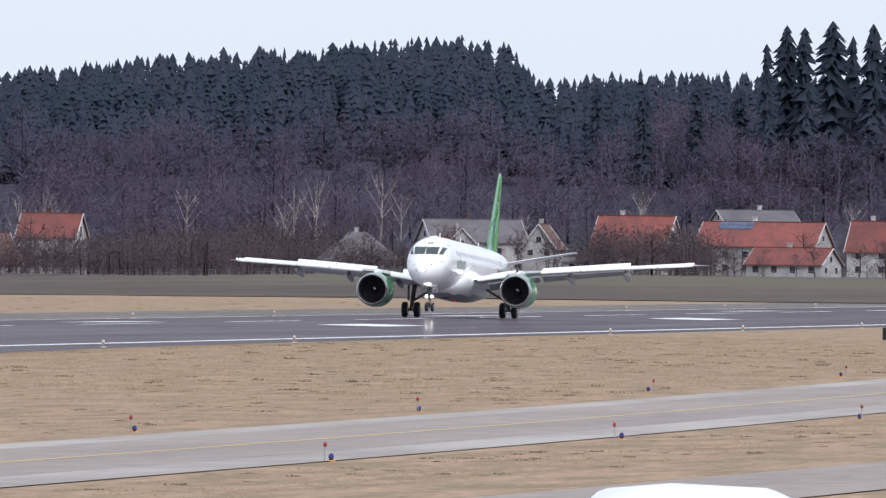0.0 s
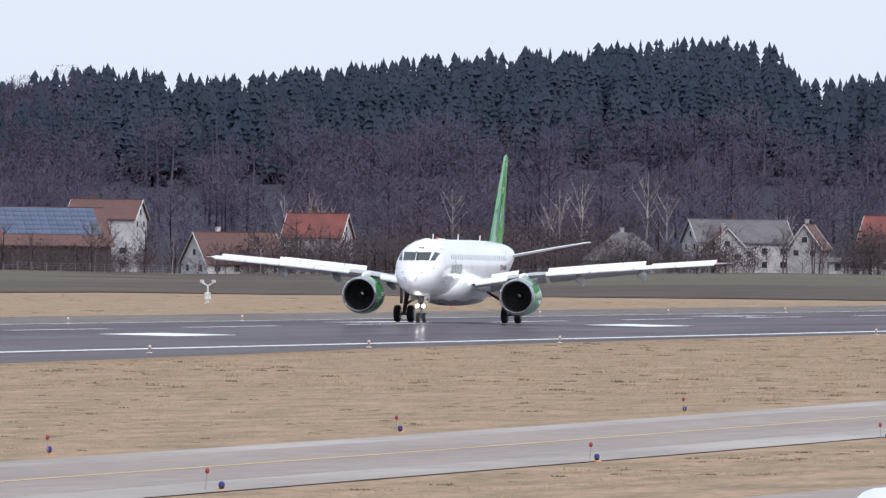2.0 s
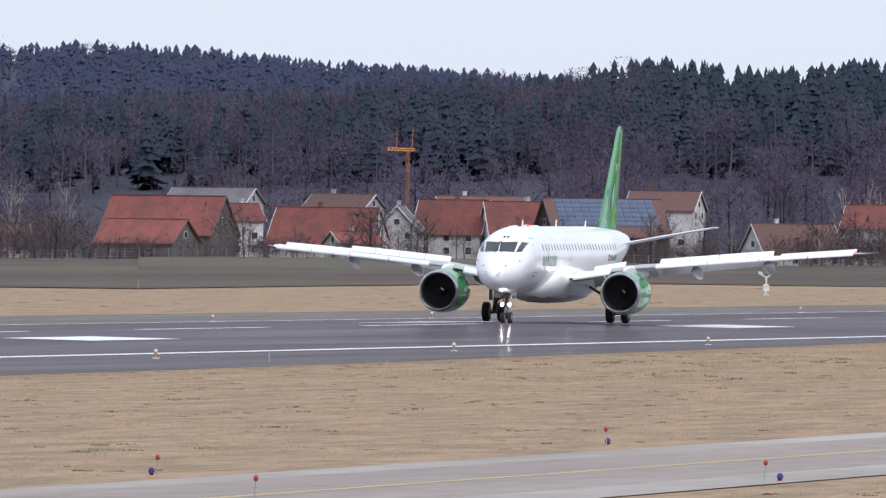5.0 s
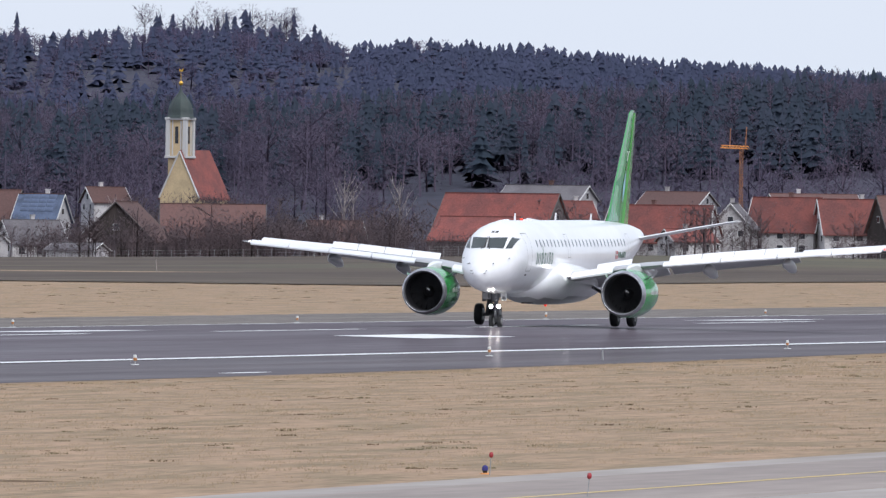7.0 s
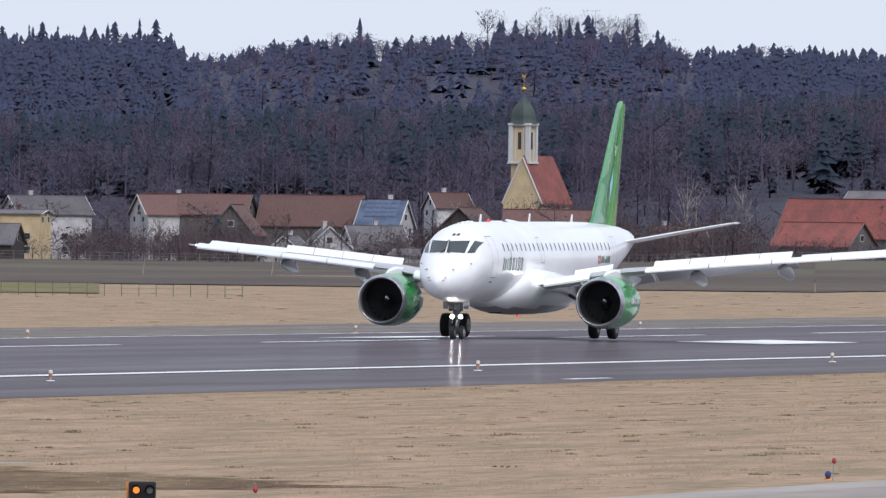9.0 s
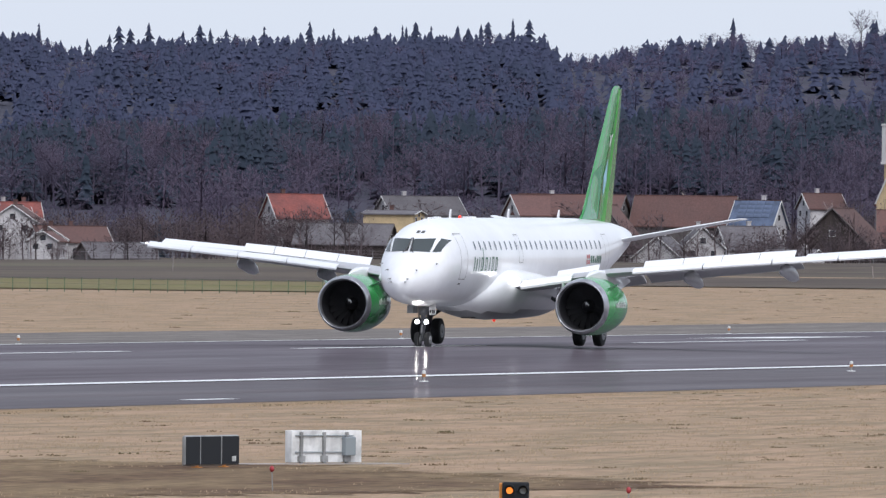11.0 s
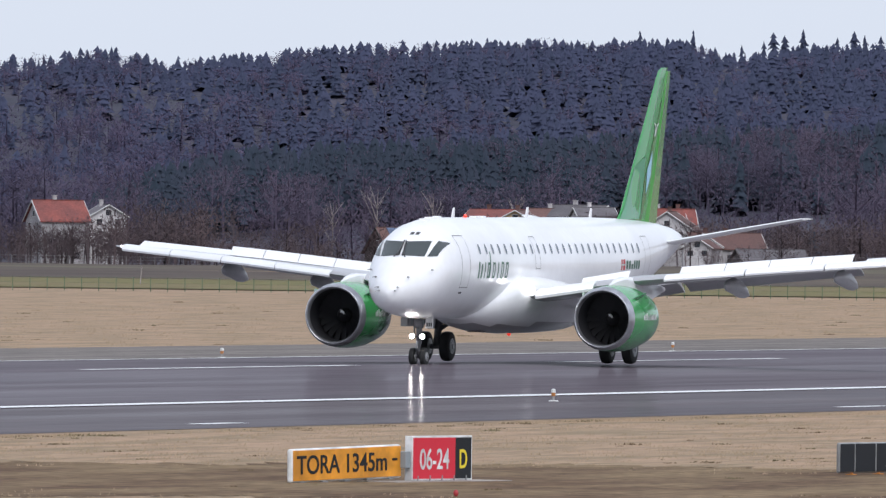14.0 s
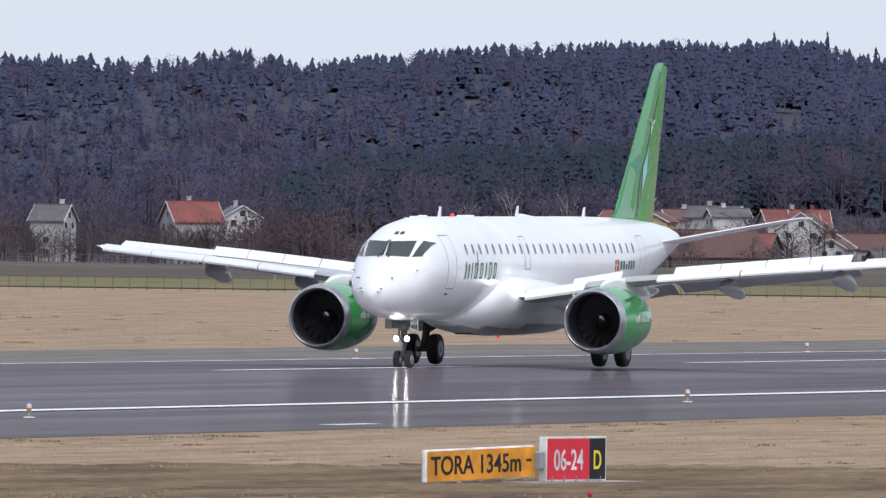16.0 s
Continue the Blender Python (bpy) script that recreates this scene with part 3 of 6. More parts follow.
def build_engine(plane, s):
    m = Matrix.Translation((s * 4.95, 5.55, 1.66))
    bm = bmesh.new()
    turned(bm, ((0.34, 1.12), (0.9, 1.165), (1.7, 1.175), (2.5, 1.14), (3.3, 1.04), (3.75, 0.96), (3.76, 0.92), (3.2, 0.9)), 40, m)
    eng = part("engine_nacelle", bm, M["green"], plane, "glossy green engine cowling", smooth=True)
    bm = bmesh.new()
    turned(bm, ((0.34, 1.121), (0.15, 1.085), (0.04, 1.04), (0.0, 1.0), (0.03, 0.965), (0.12, 0.94), (0.2, 0.93)), 40, m)
    part("inlet_lip", bm, M["lip"], eng, "bare metal inlet lip", smooth=True)
    bm = bmesh.new()
    turned(bm, ((0.2, 0.93), (0.6, 0.935), (1.15, 0.94), (1.6, 0.94)), 40, m)
    bmesh.ops.create_circle(bm, cap_ends=True, radius=0.94, segments=32, matrix=m @ pose(0, 1.6, 0, 90))
    part("inlet_duct", bm, M["duct"], eng, "dark inlet duct", smooth=True)
    part("fan_disc", disc(m), M["spinner"], eng, "dark fan disc")
    for k in range(20):
        bm = bmesh.new()
        t = m @ Matrix.Rotation(2 * math.pi * k / 20, 4, "Y")
        q = [bm.verts.new(t @ Vector(p)) for p in ((-0.05, 1.30, 0.24), (0.06, 1.42, 0.24), (0.14, 1.40, 0.6), (0.13, 1.36, 0.92), (-0.13, 1.18, 0.92), (-0.10, 1.22, 0.6))]
        bm.faces.new((q[0], q[1], q[2], q[5]))
        bm.faces.new((q[5], q[2], q[3], q[4]))
        part("fan_blade", bm, M["fan"], eng)
    bm = bmesh.new()
    turned(bm, ((0.86, 0.01), (0.92, 0.08), (1.1, 0.19), (1.3, 0.27), (1.42, 0.27)), 24, m)
    sp = part("spinner", bm, M["spinner"], eng, "black fan spinner", smooth=True)
    bm = bmesh.new()
    for i in range(5):
        w = 0.25 * i
        box(bm, -0.03, 0.03, -0.03, 0.02, -0.05, 0.05, m @ Matrix.Rotation(w, 4, "Y") @ Matrix.Translation((0, 0.95, 0.12 - 0.012 * i)))
    part("spiral_mark", bm, M["box_white"], sp, "white spiral mark")
    bm = bmesh.new()
    turned(bm, ((3.3, 0.72), (4.2, 0.62), (5.0, 0.46), (5.0, 0.42), (4.4, 0.40)), 28, m)
    turned(bm, ((4.6, 0.34), (5.2, 0.2), (5.7, 0.02)), 20, m)
    part("exhaust", bm, M["hot"], eng, "metal core exhaust nozzle", smooth=True)
    # strakes on the cowling
    for side in (1, -1):
        bm = bmesh.new()
        t = m @ Matrix.Rotation(side * radians(52), 4, "Y")
        v = [bm.verts.new(t @ Vector(p)) for p in ((-0.012, 0.75, 1.18), (-0.012, 1.6, 1.2), (-0.012, 1.55, 1.48), (-0.012, 1.25, 1.42), (0.012, 0.75, 1.18), (0.012, 1.6, 1.2), (0.012, 1.55, 1.48), (0.012, 1.25, 1.42))]
        for f in ((0, 1, 2, 3), (7, 6, 5, 4), (0, 4, 5, 1), (1, 5, 6, 2), (2, 6, 7, 3), (3, 7, 4, 0)):
            bm.faces.new([v[i] for i in f])
        part("strake", bm, M["green_dark"], eng, "green cowling strake")
    # darker leaf pattern on the outer face, and a line of lettering as bars
    def cowl(y, ang, off):
        r = float(np.interp(y, (0.34, 0.9, 1.7, 2.5, 3.3, 3.75), (1.12, 1.165, 1.175, 1.14, 1.04, 0.96))) + off
        return m @ Vector((r * math.sin(radians(ang)), y, r * math.cos(radians(ang))))
    for o in (1, -1):
        bm = bmesh.new()
        for a0, a1, y0, y1 in ((34, 52, 1.1, 3.4), (48, 66, 1.7, 3.2), (62, 74, 2.2, 3.5)):
            q = [bm.verts.new(cowl(y, o * a_, 0.008)) for y, a_ in ((y0, a0), ((y0 + y1) / 2, a0 - 2), (y1, (a0 + a1) / 2), ((y0 + y1) / 2 + 0.2, a1))]
            bm.faces.new(q)
        part("leaf_pattern", bm, M["green_dark"], eng, "dark green leaf pattern")
        bm = bmesh.new()
        for i in range(11):
            y = 1.25 + 0.17 * i
            q = [bm.verts.new(cowl(yy, o * aa, 0.01)) for yy, aa in ((y, 92), (y + 0.11, 92), (y + 0.11, 84 - (i % 3) * 2), (y, 84 - (i % 3) * 2))]
            bm.faces.new(q)
        part("lettering_bars", bm, M["box_white"], eng, "small white lettering as bars")
    # pylon
    bm = bmesh.new()
    rr = []
    for y, hw, z0, z1 in ((0.9, 0.02, 2.80, 2.84), (1.6, 0.12, 2.74, 3.02), (2.4, 0.17, 2.7, 3.12), (3.6, 0.19, 2.45, 3.10), (5.5, 0.17, 2.3, 2.95), (7.6, 0.03, 2.6, 2.72)):
        rr.append([(s * 4.95 + hw * cx, 5.5 + y, z0 + (z1 - z0) * cz) for cx, cz in ((-1, 0), (1, 0), (1, 0.8), (0.5, 1), (-0.5, 1), (-1, 0.8))])
    loft(bm, rr)
    part("pylon", bm, M["white"], plane, "white engine pylon", smooth=True)


def wheel(parent, x, y, z, r, w):
    bm = bmesh.new()
    n = 28
    prof = ((-w / 2, r * 0.62), (-w / 2, r * 0.86), (-w * 0.42, r * 0.96), (-w * 0.2, r), (w * 0.2, r), (w * 0.42, r * 0.96), (w / 2, r * 0.86), (w / 2, r * 0.62))
    rings = [[(px, q * math.sin(2 * math.pi * i / n), q * math.cos(2 * math.pi * i / n)) for i in range(n)] for px, q in prof]
    loft(bm, rings)
    wh = part("wheel", bm, M["rubber"], parent, "black aircraft tyre", smooth=True, at=Matrix.Translation((x, y, z)))
    for sgn in (1, -1):
        bm = bmesh.new()
        bmesh.ops.create_cone(bm, cap_ends=True, segments=20, radius1=r * 0.56, radius2=r * 0.5, depth=0.03, matrix=Matrix.Translation((sgn * (w / 2 + 0.006), 0, 0)) @ pose(0, 0, 0, 0, 90 * sgn))
        bmesh.ops.create_cone(bm, cap_ends=True, segments=12, radius1=r * 0.2, radius2=r * 0.16, depth=0.06, matrix=Matrix.Translation((sgn * (w / 2 + 0.03), 0, 0)) @ pose(0, 0, 0, 0, 90 * sgn))
        for k in range(8):
            c = Matrix.Rotation(math.pi * k / 4, 4, "X")
            box(bm, -0.01, 0.01, -0.02, 0.02, r * 0.3, r * 0.42, Matrix.Translation((sgn * (w / 2 + 0.02), 0, 0)) @ c)
        part("rim", bm, M["rim"], wh, "grey wheel rim", smooth=True)
    return wh


def build_gear(plane):
    bm = bmesh.new()
    rod(bm, (0, 0.05, 1.9), (0, 0.0, 0.75), 0.12, 0.10, 12)
    rod(bm, (0, 0, 0.8), (0, 0, 0.32), 0.065, 0.065, 12)
    rod(bm, (-0.28, 0, 0.31), (0.28, 0, 0.31), 0.05, 0.05, 10)
    rod(bm, (0.0, 0.08, 1.25), (0.0, 1.1, 1.75), 0.06, 0.06, 8)
    rod(bm, (-0.2, 0.1, 1.05), (-0.22, 0.1, 1.75), 0.03, 0.03, 8)
    rod(bm, (0, -0.14, 0.86), (0, -0.26, 0.58), 0.045, 0.045, 8)
    rod(bm, (0, -0.26, 0.58), (0, -0.05, 0.34), 0.045, 0.045, 8)
    box(bm, -0.22, 0.22, -0.16, -0.08, 0.98, 1.06, bevel=0.015)
    box(bm, -0.15, 0.15, -0.12, 0.12, 1.3, 1.62, bevel=0.03)
    gear = part("nose_gear", bm, M["strut"], plane, "dark grey nose gear strut", smooth=True)
    for x in (-0.2, 0.2):
        wheel(gear, x, 0, 0.31, 0.31, 0.19)
    for x in (-0.19, 0.19):
        bm = bmesh.new()
        bmesh.ops.create_cone(bm, cap_ends=True, segments=16, radius1=0.06, radius2=0.092, depth=0.12, matrix=Matrix.Translation((x, -0.165, 1.02)) @ pose(0, 0, 0, 90))
        part("lamp_housing", bm, M["strut"], gear, "dark lamp housing")
        bm = bmesh.new()
        bmesh.ops.create_cone(bm, cap_ends=True, segments=16, radius1=0.082, radius2=0.078, depth=0.012, matrix=Matrix.Translation((x, -0.232, 1.02)) @ pose(0, 0, 0, 90))
        part("landing_lamp", bm, M["lamp"], gear, "brightly lit landing lamp", smooth=True)
    bm = bmesh.new()
    box(bm, 0.24, 0.52, -0.03, 0.0, 1.3, 1.72, bevel=0.008)
    dr = part("gear_door", bm, M["box_white"], plane, "white gear door plate with dark bars")
    bm = bmesh.new()
    for i in range(3):
        box(bm, 0.28 + i * 0.075, 0.33 + i * 0.075, -0.038, -0.03, 1.36, 1.5)
    part("marking_bars", bm, M["seal"], dr)
    bm = bmesh.new()
    box(bm, -0.62, -0.36, -0.2, 0.5, 1.36, 1.68, bevel=0.02)
    part("gear_door", bm, M["stick"], plane, "grey nose gear door, open")
    for s in (1, -1):
        bm = bmesh.new()
        rod(bm, (s * 3.1, 12.5, 2.3), (s * 3.4, 12.7, 0.55), 0.17, 0.12, 12)
        rod(bm, (s * 3.4 - 0.5, 12.7, 0.52), (s * 3.4 + 0.5, 12.7, 0.52), 0.09, 0.09, 10)
        rod(bm, (s * 3.3, 12.6, 1.1), (s * 1.8, 12.3, 2.0), 0.08, 0.08, 8)
        rod(bm, (s * 3.38, 12.85, 1.0), (s * 3.4, 13.1, 0.7), 0.05, 0.05, 8)
        box(bm, s * 3.55 - 0.03, s * 3.55 + 0.03, 12.2, 13.0, 1.15, 2.2, bevel=0.015)
        mg = part("main_gear", bm, M["strut"], plane, "dark grey main gear strut", smooth=True)
        for o in (-0.42, 0.42):
            wheel(mg, s * 3.4 + o, 12.7, 0.53, 0.53, 0.36)


def build_fuselage(plane):
    bm = bmesh.new()
    st = sorted(set(list(FUSY) + [-3.3, -2.85, -2.4, -2.0, -1.6, -1.15, -0.55, 0.3, 4, 6, 8, 12, 14, 16, 19.3, 21.8, 24.3, 26.8, 29]))
    loft(bm, [[fus(y, 360 * i / 48) for i in range(48)] for y in st])
    body = part("fuselage", bm, M["white"], plane, "glossy white fuselage", smooth=True)
    # wing to body fairing
    bm = bmesh.new()
    rr = []
    for y, w, zt, zb in ((3.9, 0.4, 2.0, 1.60), (4.7, 1.1, 2.4, 1.42), (5.9, 1.72, 3.05, 1.22), (7.2, 1.97, 3.3, 1.10), (9.0, 2.04, 3.25, 1.05), (12.0, 2.04, 3.05, 1.05), (14.5, 1.9, 2.8, 1.1), (16.5, 1.5, 2.4, 1.30), (18.5, 0.7, 2.0, 1.56)):
        mid = zb + (zt - zb) * 0.66
        rr.append([(w * math.copysign(abs(math.sin(q)) ** 0.9, math.sin(q)), y, mid + (zt - mid if math.cos(q) > 0 else mid - zb) * math.copysign(abs(math.cos(q)) ** (0.8 if math.cos(q) > 0 else 1.05), math.cos(q))) for q in (2 * math.pi * i / 32 for i in range(32))])
    loft(bm, rr)
    # lowest faces take a grey that paints in the shade underneath
    for f in bm.faces:
        f.material_index = 1 if f.calc_center_median().z < 1.4 else 0
    fair = part("belly_fairing", bm, [M["white"], M["underside"]], plane, "white wing root fairing with shade painted grey on its underside", smooth=True)
    for s in (1, -1):
        bm = bmesh.new()
        bmesh.ops.create_uvsphere(bm, u_segments=14, v_segments=8, radius=0.2, matrix=Matrix.Translation((s * 1.93, 6.75, 2.66)) @ Matrix.Diagonal((0.9, 1.3, 0.8, 1)))
        part("root_lamp", bm, M["rootlamp"], fair, "lit landing lamp in the wing root", smooth=True)
    bm = bmesh.new()
    box(bm, -0.25, 0.25, 6.4, 6.9, 1.12, 1.17, bevel=0.01)
    part("air_inlet", bm, M["seal"], fair, "dark belly inlet")
    # cockpit windows
    for s in (1, -1):
        for a0, a1, zb0, zb1, zt0, zt1 in ((1.6, 39.5, 3.84, 3.80, 4.31, 4.34), (43.5, 57, 3.80, 3.82, 4.34, 4.27)):
            bm = bmesh.new()
            n, k = 12, 6
            g = []
            for j in range(k + 1):
                row = []
                for i in range(n + 1):
                    u = i / n
                    zb, zt = zb0 + (zb1 - zb0) * u, zt0 + (zt1 - zt0) * u
                    ang = a0 + (a1 - a0) * u - ((5 if a0 > 30 else 3) * j / k if i == n else 0)
                    row.append(bm.verts.new(fus_at(zb + (zt - zb) * j / k, s * ang, 0.022)))
                g.append(row)
            for j in range(k):
                for i in range(n):
                    bm.faces.new((g[j][i], g[j][i + 1], g[j + 1][i + 1], g[j + 1][i]))
            part("cockpit_window", bm, M["glass"], body, "dark cockpit window", smooth=True)
        bm = bmesh.new()
        p0, p1 = fus_at(3.80, s * 5, 0.06), fus_at(4.30, s * 1.2, 0.07)
        rod(bm, p0, p1, 0.03, 0.022, 6)
        rod(bm, fus_at(3.76, s * 10, 0.05), fus_at(3.98, s * 3, 0.07), 0.022, 0.022, 6)
        part("wiper", bm, M["seal"], body, "black wiper")
    # cabin windows, built as small rounded panes in the skin
    for s in (1, -1):
        for i in range(26):
            y = 2.3 + 0.77 * i
            bm = bmesh.new()
            c = []
            for q in range(12):
                w = 2 * math.pi * q / 12
                yy, zz = y + 0.105 * math.copysign(abs(math.cos(w)) ** 0.75, math.cos(w)), 4.06 + 0.185 * math.copysign(abs(math.sin(w)) ** 0.75, math.sin(w))
                c.append(bm.verts.new(fus(yy, s * side_angle(yy, zz), 0.008)))
            bm.faces.new(c)
            part("cabin_window", bm, M["pane"], body)
        # door outlines
        for y0, y1, z0, z1 in ((0.15, 1.05, 2.72, 4.55), (8.7, 9.3, 3.35, 4.5), (22.4, 23.2, 2.9, 4.5)):
            bm = bmesh.new()
            for b0, b1, c0, c1 in ((y0, y0 + 0.03, z0, z1), (y1 - 0.03, y1, z0, z1), (y0, y1, z0, z0 + 0.03), (y0, y1, z1 - 0.03, z1)):
                skin_panel(bm, b0, b1, c0, c1, 0.005, s, nz=8)
            part("door_seam", bm, M["stick"], body, "grey door seam")
        bm = bmesh.new()
        skin_panel(bm, 0.28, 0.62, 2.52, 2.58, 0.007, s)
        part("door_placard", bm, M["seal"], body, "small dark placard below the door")
        # airline name as slanted green bars
        for i, (dy, z0, z1, wdt) in enumerate(((0.0, 3.05, 3.62, 0.16), (0.28, 3.05, 3.55, 0.16), (0.62, 3.05, 3.6, 0.10), (0.92, 3.05, 3.6, 0.26), (1.16, 3.05, 3.98, 0.1), (1.45, 3.05, 3.6, 0.28),
                                               (1.95, 3.05, 3.6, 0.12), (2.3, 3.02, 3.62, 0.28), (2.75, 3.05, 3.6, 0.28))):
            bm = bmesh.new()
            y = 1.95 + dy * 1.15
            if wdt > 0.2:
                for b0, b1, c0, c1 in ((y, y + 0.09, z0, z1), (y + wdt - 0.07, y + wdt + 0.02, z0 + 0.05, z1), (y, y + wdt, z0, z0 + 0.08), (y, y + wdt, z1 - 0.08, z1)):
                    skin_panel(bm, b0 + (c0 - z0) * 0.1, b1 + (c0 - z0) * 0.1, c0, c1, 0.007, s, slant=(c1 - c0) * 0.12)
            else:
                skin_panel(bm, y, y + wdt, z0, z1, 0.007, s, slant=0.08)
            part("name_bar", bm, M["logo"], body, "green lettering as bars")
        # registration as bars, with a small flag
        bm = bmesh.new()
        for i in range(6):
            skin_panel(bm, 19.75 + 0.33 * i, 19.97 + 0.33 * i, 3.32, 3.62 if i != 2 else 3.5, 0.007, s)
        part("registration_bars", bm, M["logo"], body, "dark lettering as bars")
        bm = bmesh.new()
        skin_panel(bm, 19.1, 19.6, 3.28, 3.66, 0.007, s)
        fl = part("flag", bm, M["skylit_red"], body, "small red flag with a cross")
        bm = bmesh.new()
        skin_panel(bm, 19.24, 19.34, 3.28, 3.66, 0.010, s)
        skin_panel(bm, 19.1, 19.6, 3.44, 3.5, 0.011, s)
        part("cross", bm, M["box_white"], fl)
        # probes
        for z, an in ((3.1, 48), (2.75, 62), (3.35, 66), (2.45, 78)):
            bm = bmesh.new()
            p = fus_at(z, s * an, 0.0)
            rod(bm, p, p + Vector((s * 0.07, -0.04, 0)), 0.03, 0.02, 6)
            rod(bm, p + Vector((s * 0.07, -0.04, 0)), p + Vector((s * 0.08, -0.22, -0.02)), 0.018, 0.01, 6)
            part("probe", bm, M["stick"], body, "small metal probe")
    bm = bmesh.new()
    for i in range(2):
        a0 = 2.0 + 7.5 * i
        q = [bm.verts.new(fus_at(z, a_, 0.02)) for z, a_ in ((4.55, a0), (4.55, a0 + 5.0), (4.64, a0 + 5.8), (4.64, a0 + 0.8))]
        bm.faces.new(q)
    part("nose_bars", bm, M["seal"], body, "small dark nose lettering as bars")
    # aerials and beacons
    for y, h_ in ((3.6, 0.34), (12.3, 0.36), (20.0, 0.32)):
        bm = bmesh.new()
        rr = [[(x, y + a_ + b_, z) for x, a_ in ((-0.02, 0), (0.02, 0), (0.015, 0.3 * k), (-0.015, 0.3 * k))] for z, k, b_ in ((5.12, 1, 0), (5.16 + h_, 0.5, 0.2))]
        loft(bm, rr)
        part("blade_aerial", bm, M["white"], body, "white blade aerial")
    for y in (0.4, 1.0, 1.9, 6.2, 7.1):
        bm = bmesh.new()
        box(bm, -0.12, 0.12, y - 0.2, y + 0.2, float(fus(y, 0).z) - 0.06, float(fus(y, 0).z) + 0.05, bevel=0.03)
        part("roof_fitting", bm, M["white"], body)
    for z, y in ((5.2, 5.2), (1.02, 10.5)):
        bm = bmesh.new()
        bmesh.ops.create_uvsphere(bm, u_segments=10, v_segments=6, radius=0.065, matrix=Matrix.Translation((0, y, z)))
        part("beacon", bm, M["beacon"], body, "red beacon lamp", smooth=True)


FINLE = ((4.8, 22.7), (5.3, 23.8), (10.2, 28.1), (10.5, 28.4), (10.62, 28.8))
FINTE = ((4.8, 28.3), (5.3, 28.4), (10.2, 29.85), (10.62, 29.95))


def build_tail(plane):
    bm = bmesh.new()
    rr = []
    for z in (4.7, 5.3, 6.5, 8.0, 9.3, 10.2, 10.5, 10.62):
        y0, y1 = lerp(z, FINLE), lerp(z, FINTE)
        y1 = y0 + (y1 - y0) * 0.72
        rr.append([(p[2], p[1], z) for p in foil(0, y0, y1, 0, 0.085 * (y1 - y0) * (0.5 if z > 10.55 else 1), 12)])
    loft(bm, rr)
    fin = part("tail_fin", bm, M["green"], plane, "glossy green tail fin", smooth=True)
    bm = bmesh.new()
    rr = []
    for z in (4.95, 7.0, 9.0, 10.5):
        y0, y1 = lerp(z, FINLE), lerp(z, FINTE)
        ym = y0 + (y1 - y0) * 0.735
        w = 0.05 * (y1 - y0) * 0.55
        rr.append([(w, ym, z), (0.015, y1, z), (-0.015, y1, z), (-w, ym, z)])
    loft(bm, rr)
    part("rudder", bm, M["green_lime"], fin, "lime green rudder")
    # pattern of darker and paler facets on each side, and white bird mark as a plain shape
    for s in (1, -1):
        def on(u, z, off=0.012):
            y0, y1 = lerp(z, FINLE), lerp(z, FINTE)
            y1b = y0 + (y1 - y0) * 0.72
            t = 0.085 * (y1b - y0) * (1.45 * math.sqrt(u) - 0.6 * u - 0.85 * u * u) * (0.62 if s > 0 else 0.5)
            return Vector((s * (t + off), y0 + (y1b - y0) * u, z))
        def facet(name, pts, mat, label, off=0.012):
            bm = bmesh.new()
            ring = []
            for (u0, z0), (u1, z1) in zip(pts, pts[1:] + pts[:1]):
                for k in range(4):
                    ring.append(bm.verts.new(on(u0 + (u1 - u0) * k / 4, z0 + (z1 - z0) * k / 4, off)))
            f = bm.faces.new(ring)
            bmesh.ops.triangulate(bm, faces=[f])
            part(name, bm, mat, fin, label)
        facet("teal_facet", [(0.06, 5.1), (0.72, 5.1), (0.62, 6.2), (0.45, 7.4), (0.05, 7.0)], M["green_teal"], "teal green facet")
        facet("dark_facet", [(0.74, 5.1), (0.97, 5.1), (0.97, 10.0), (0.86, 9.2), (0.7, 7.6), (0.62, 6.6)], M["green_dark"], "dark green facet")
        facet("blue_facet", [(0.80, 6.0), (0.90, 6.7), (0.78, 7.6), (0.66, 6.9)], M["pale_blue"], "pale blue facet", 0.02)
        facet("white_mark", [(0.55, 8.6), (0.7, 8.45), (0.74, 8.1), (0.8, 8.1), (0.84, 8.45), (0.95, 8.6), (0.8, 8.55), (0.77, 8.35), (0.72, 8.55)], M["box_white"], "white bird-shaped mark", 0.02)
    for s in (1, -1):
        bm = bmesh.new()
        rr = []
        for x, y0, y1, z in ((0.25, 25.8, 29.3, 4.12), (0.8, 26.2, 29.4, 4.22), (3.0, 27.4, 30.0, 4.68), (5.0, 28.5, 30.4, 5.08), (5.35, 29.0, 30.45, 5.15)):
            rr.append([(s * p[0], p[1], p[2]) for p in foil(x, y0, y1, z, 0.09 * (y1 - y0))])
        loft(bm, rr)
        part("tailplane", bm, M["white"], plane, "white horizontal tailplane", smooth=True)


def build_airliner():
    plane = new("airliner")
    tagged(plane, "white twin-engine airliner with green tail and cowlings rolling on the runway", "airplane")
    build_fuselage(plane)
    build_tail(plane)
    for s in (1, -1):
        build_wing(plane, s)
        build_engine(plane, s)
    build_gear(plane)
    return plane


airliner = build_airliner()
airliner.scale = (1.025, 1.025, 1.025)


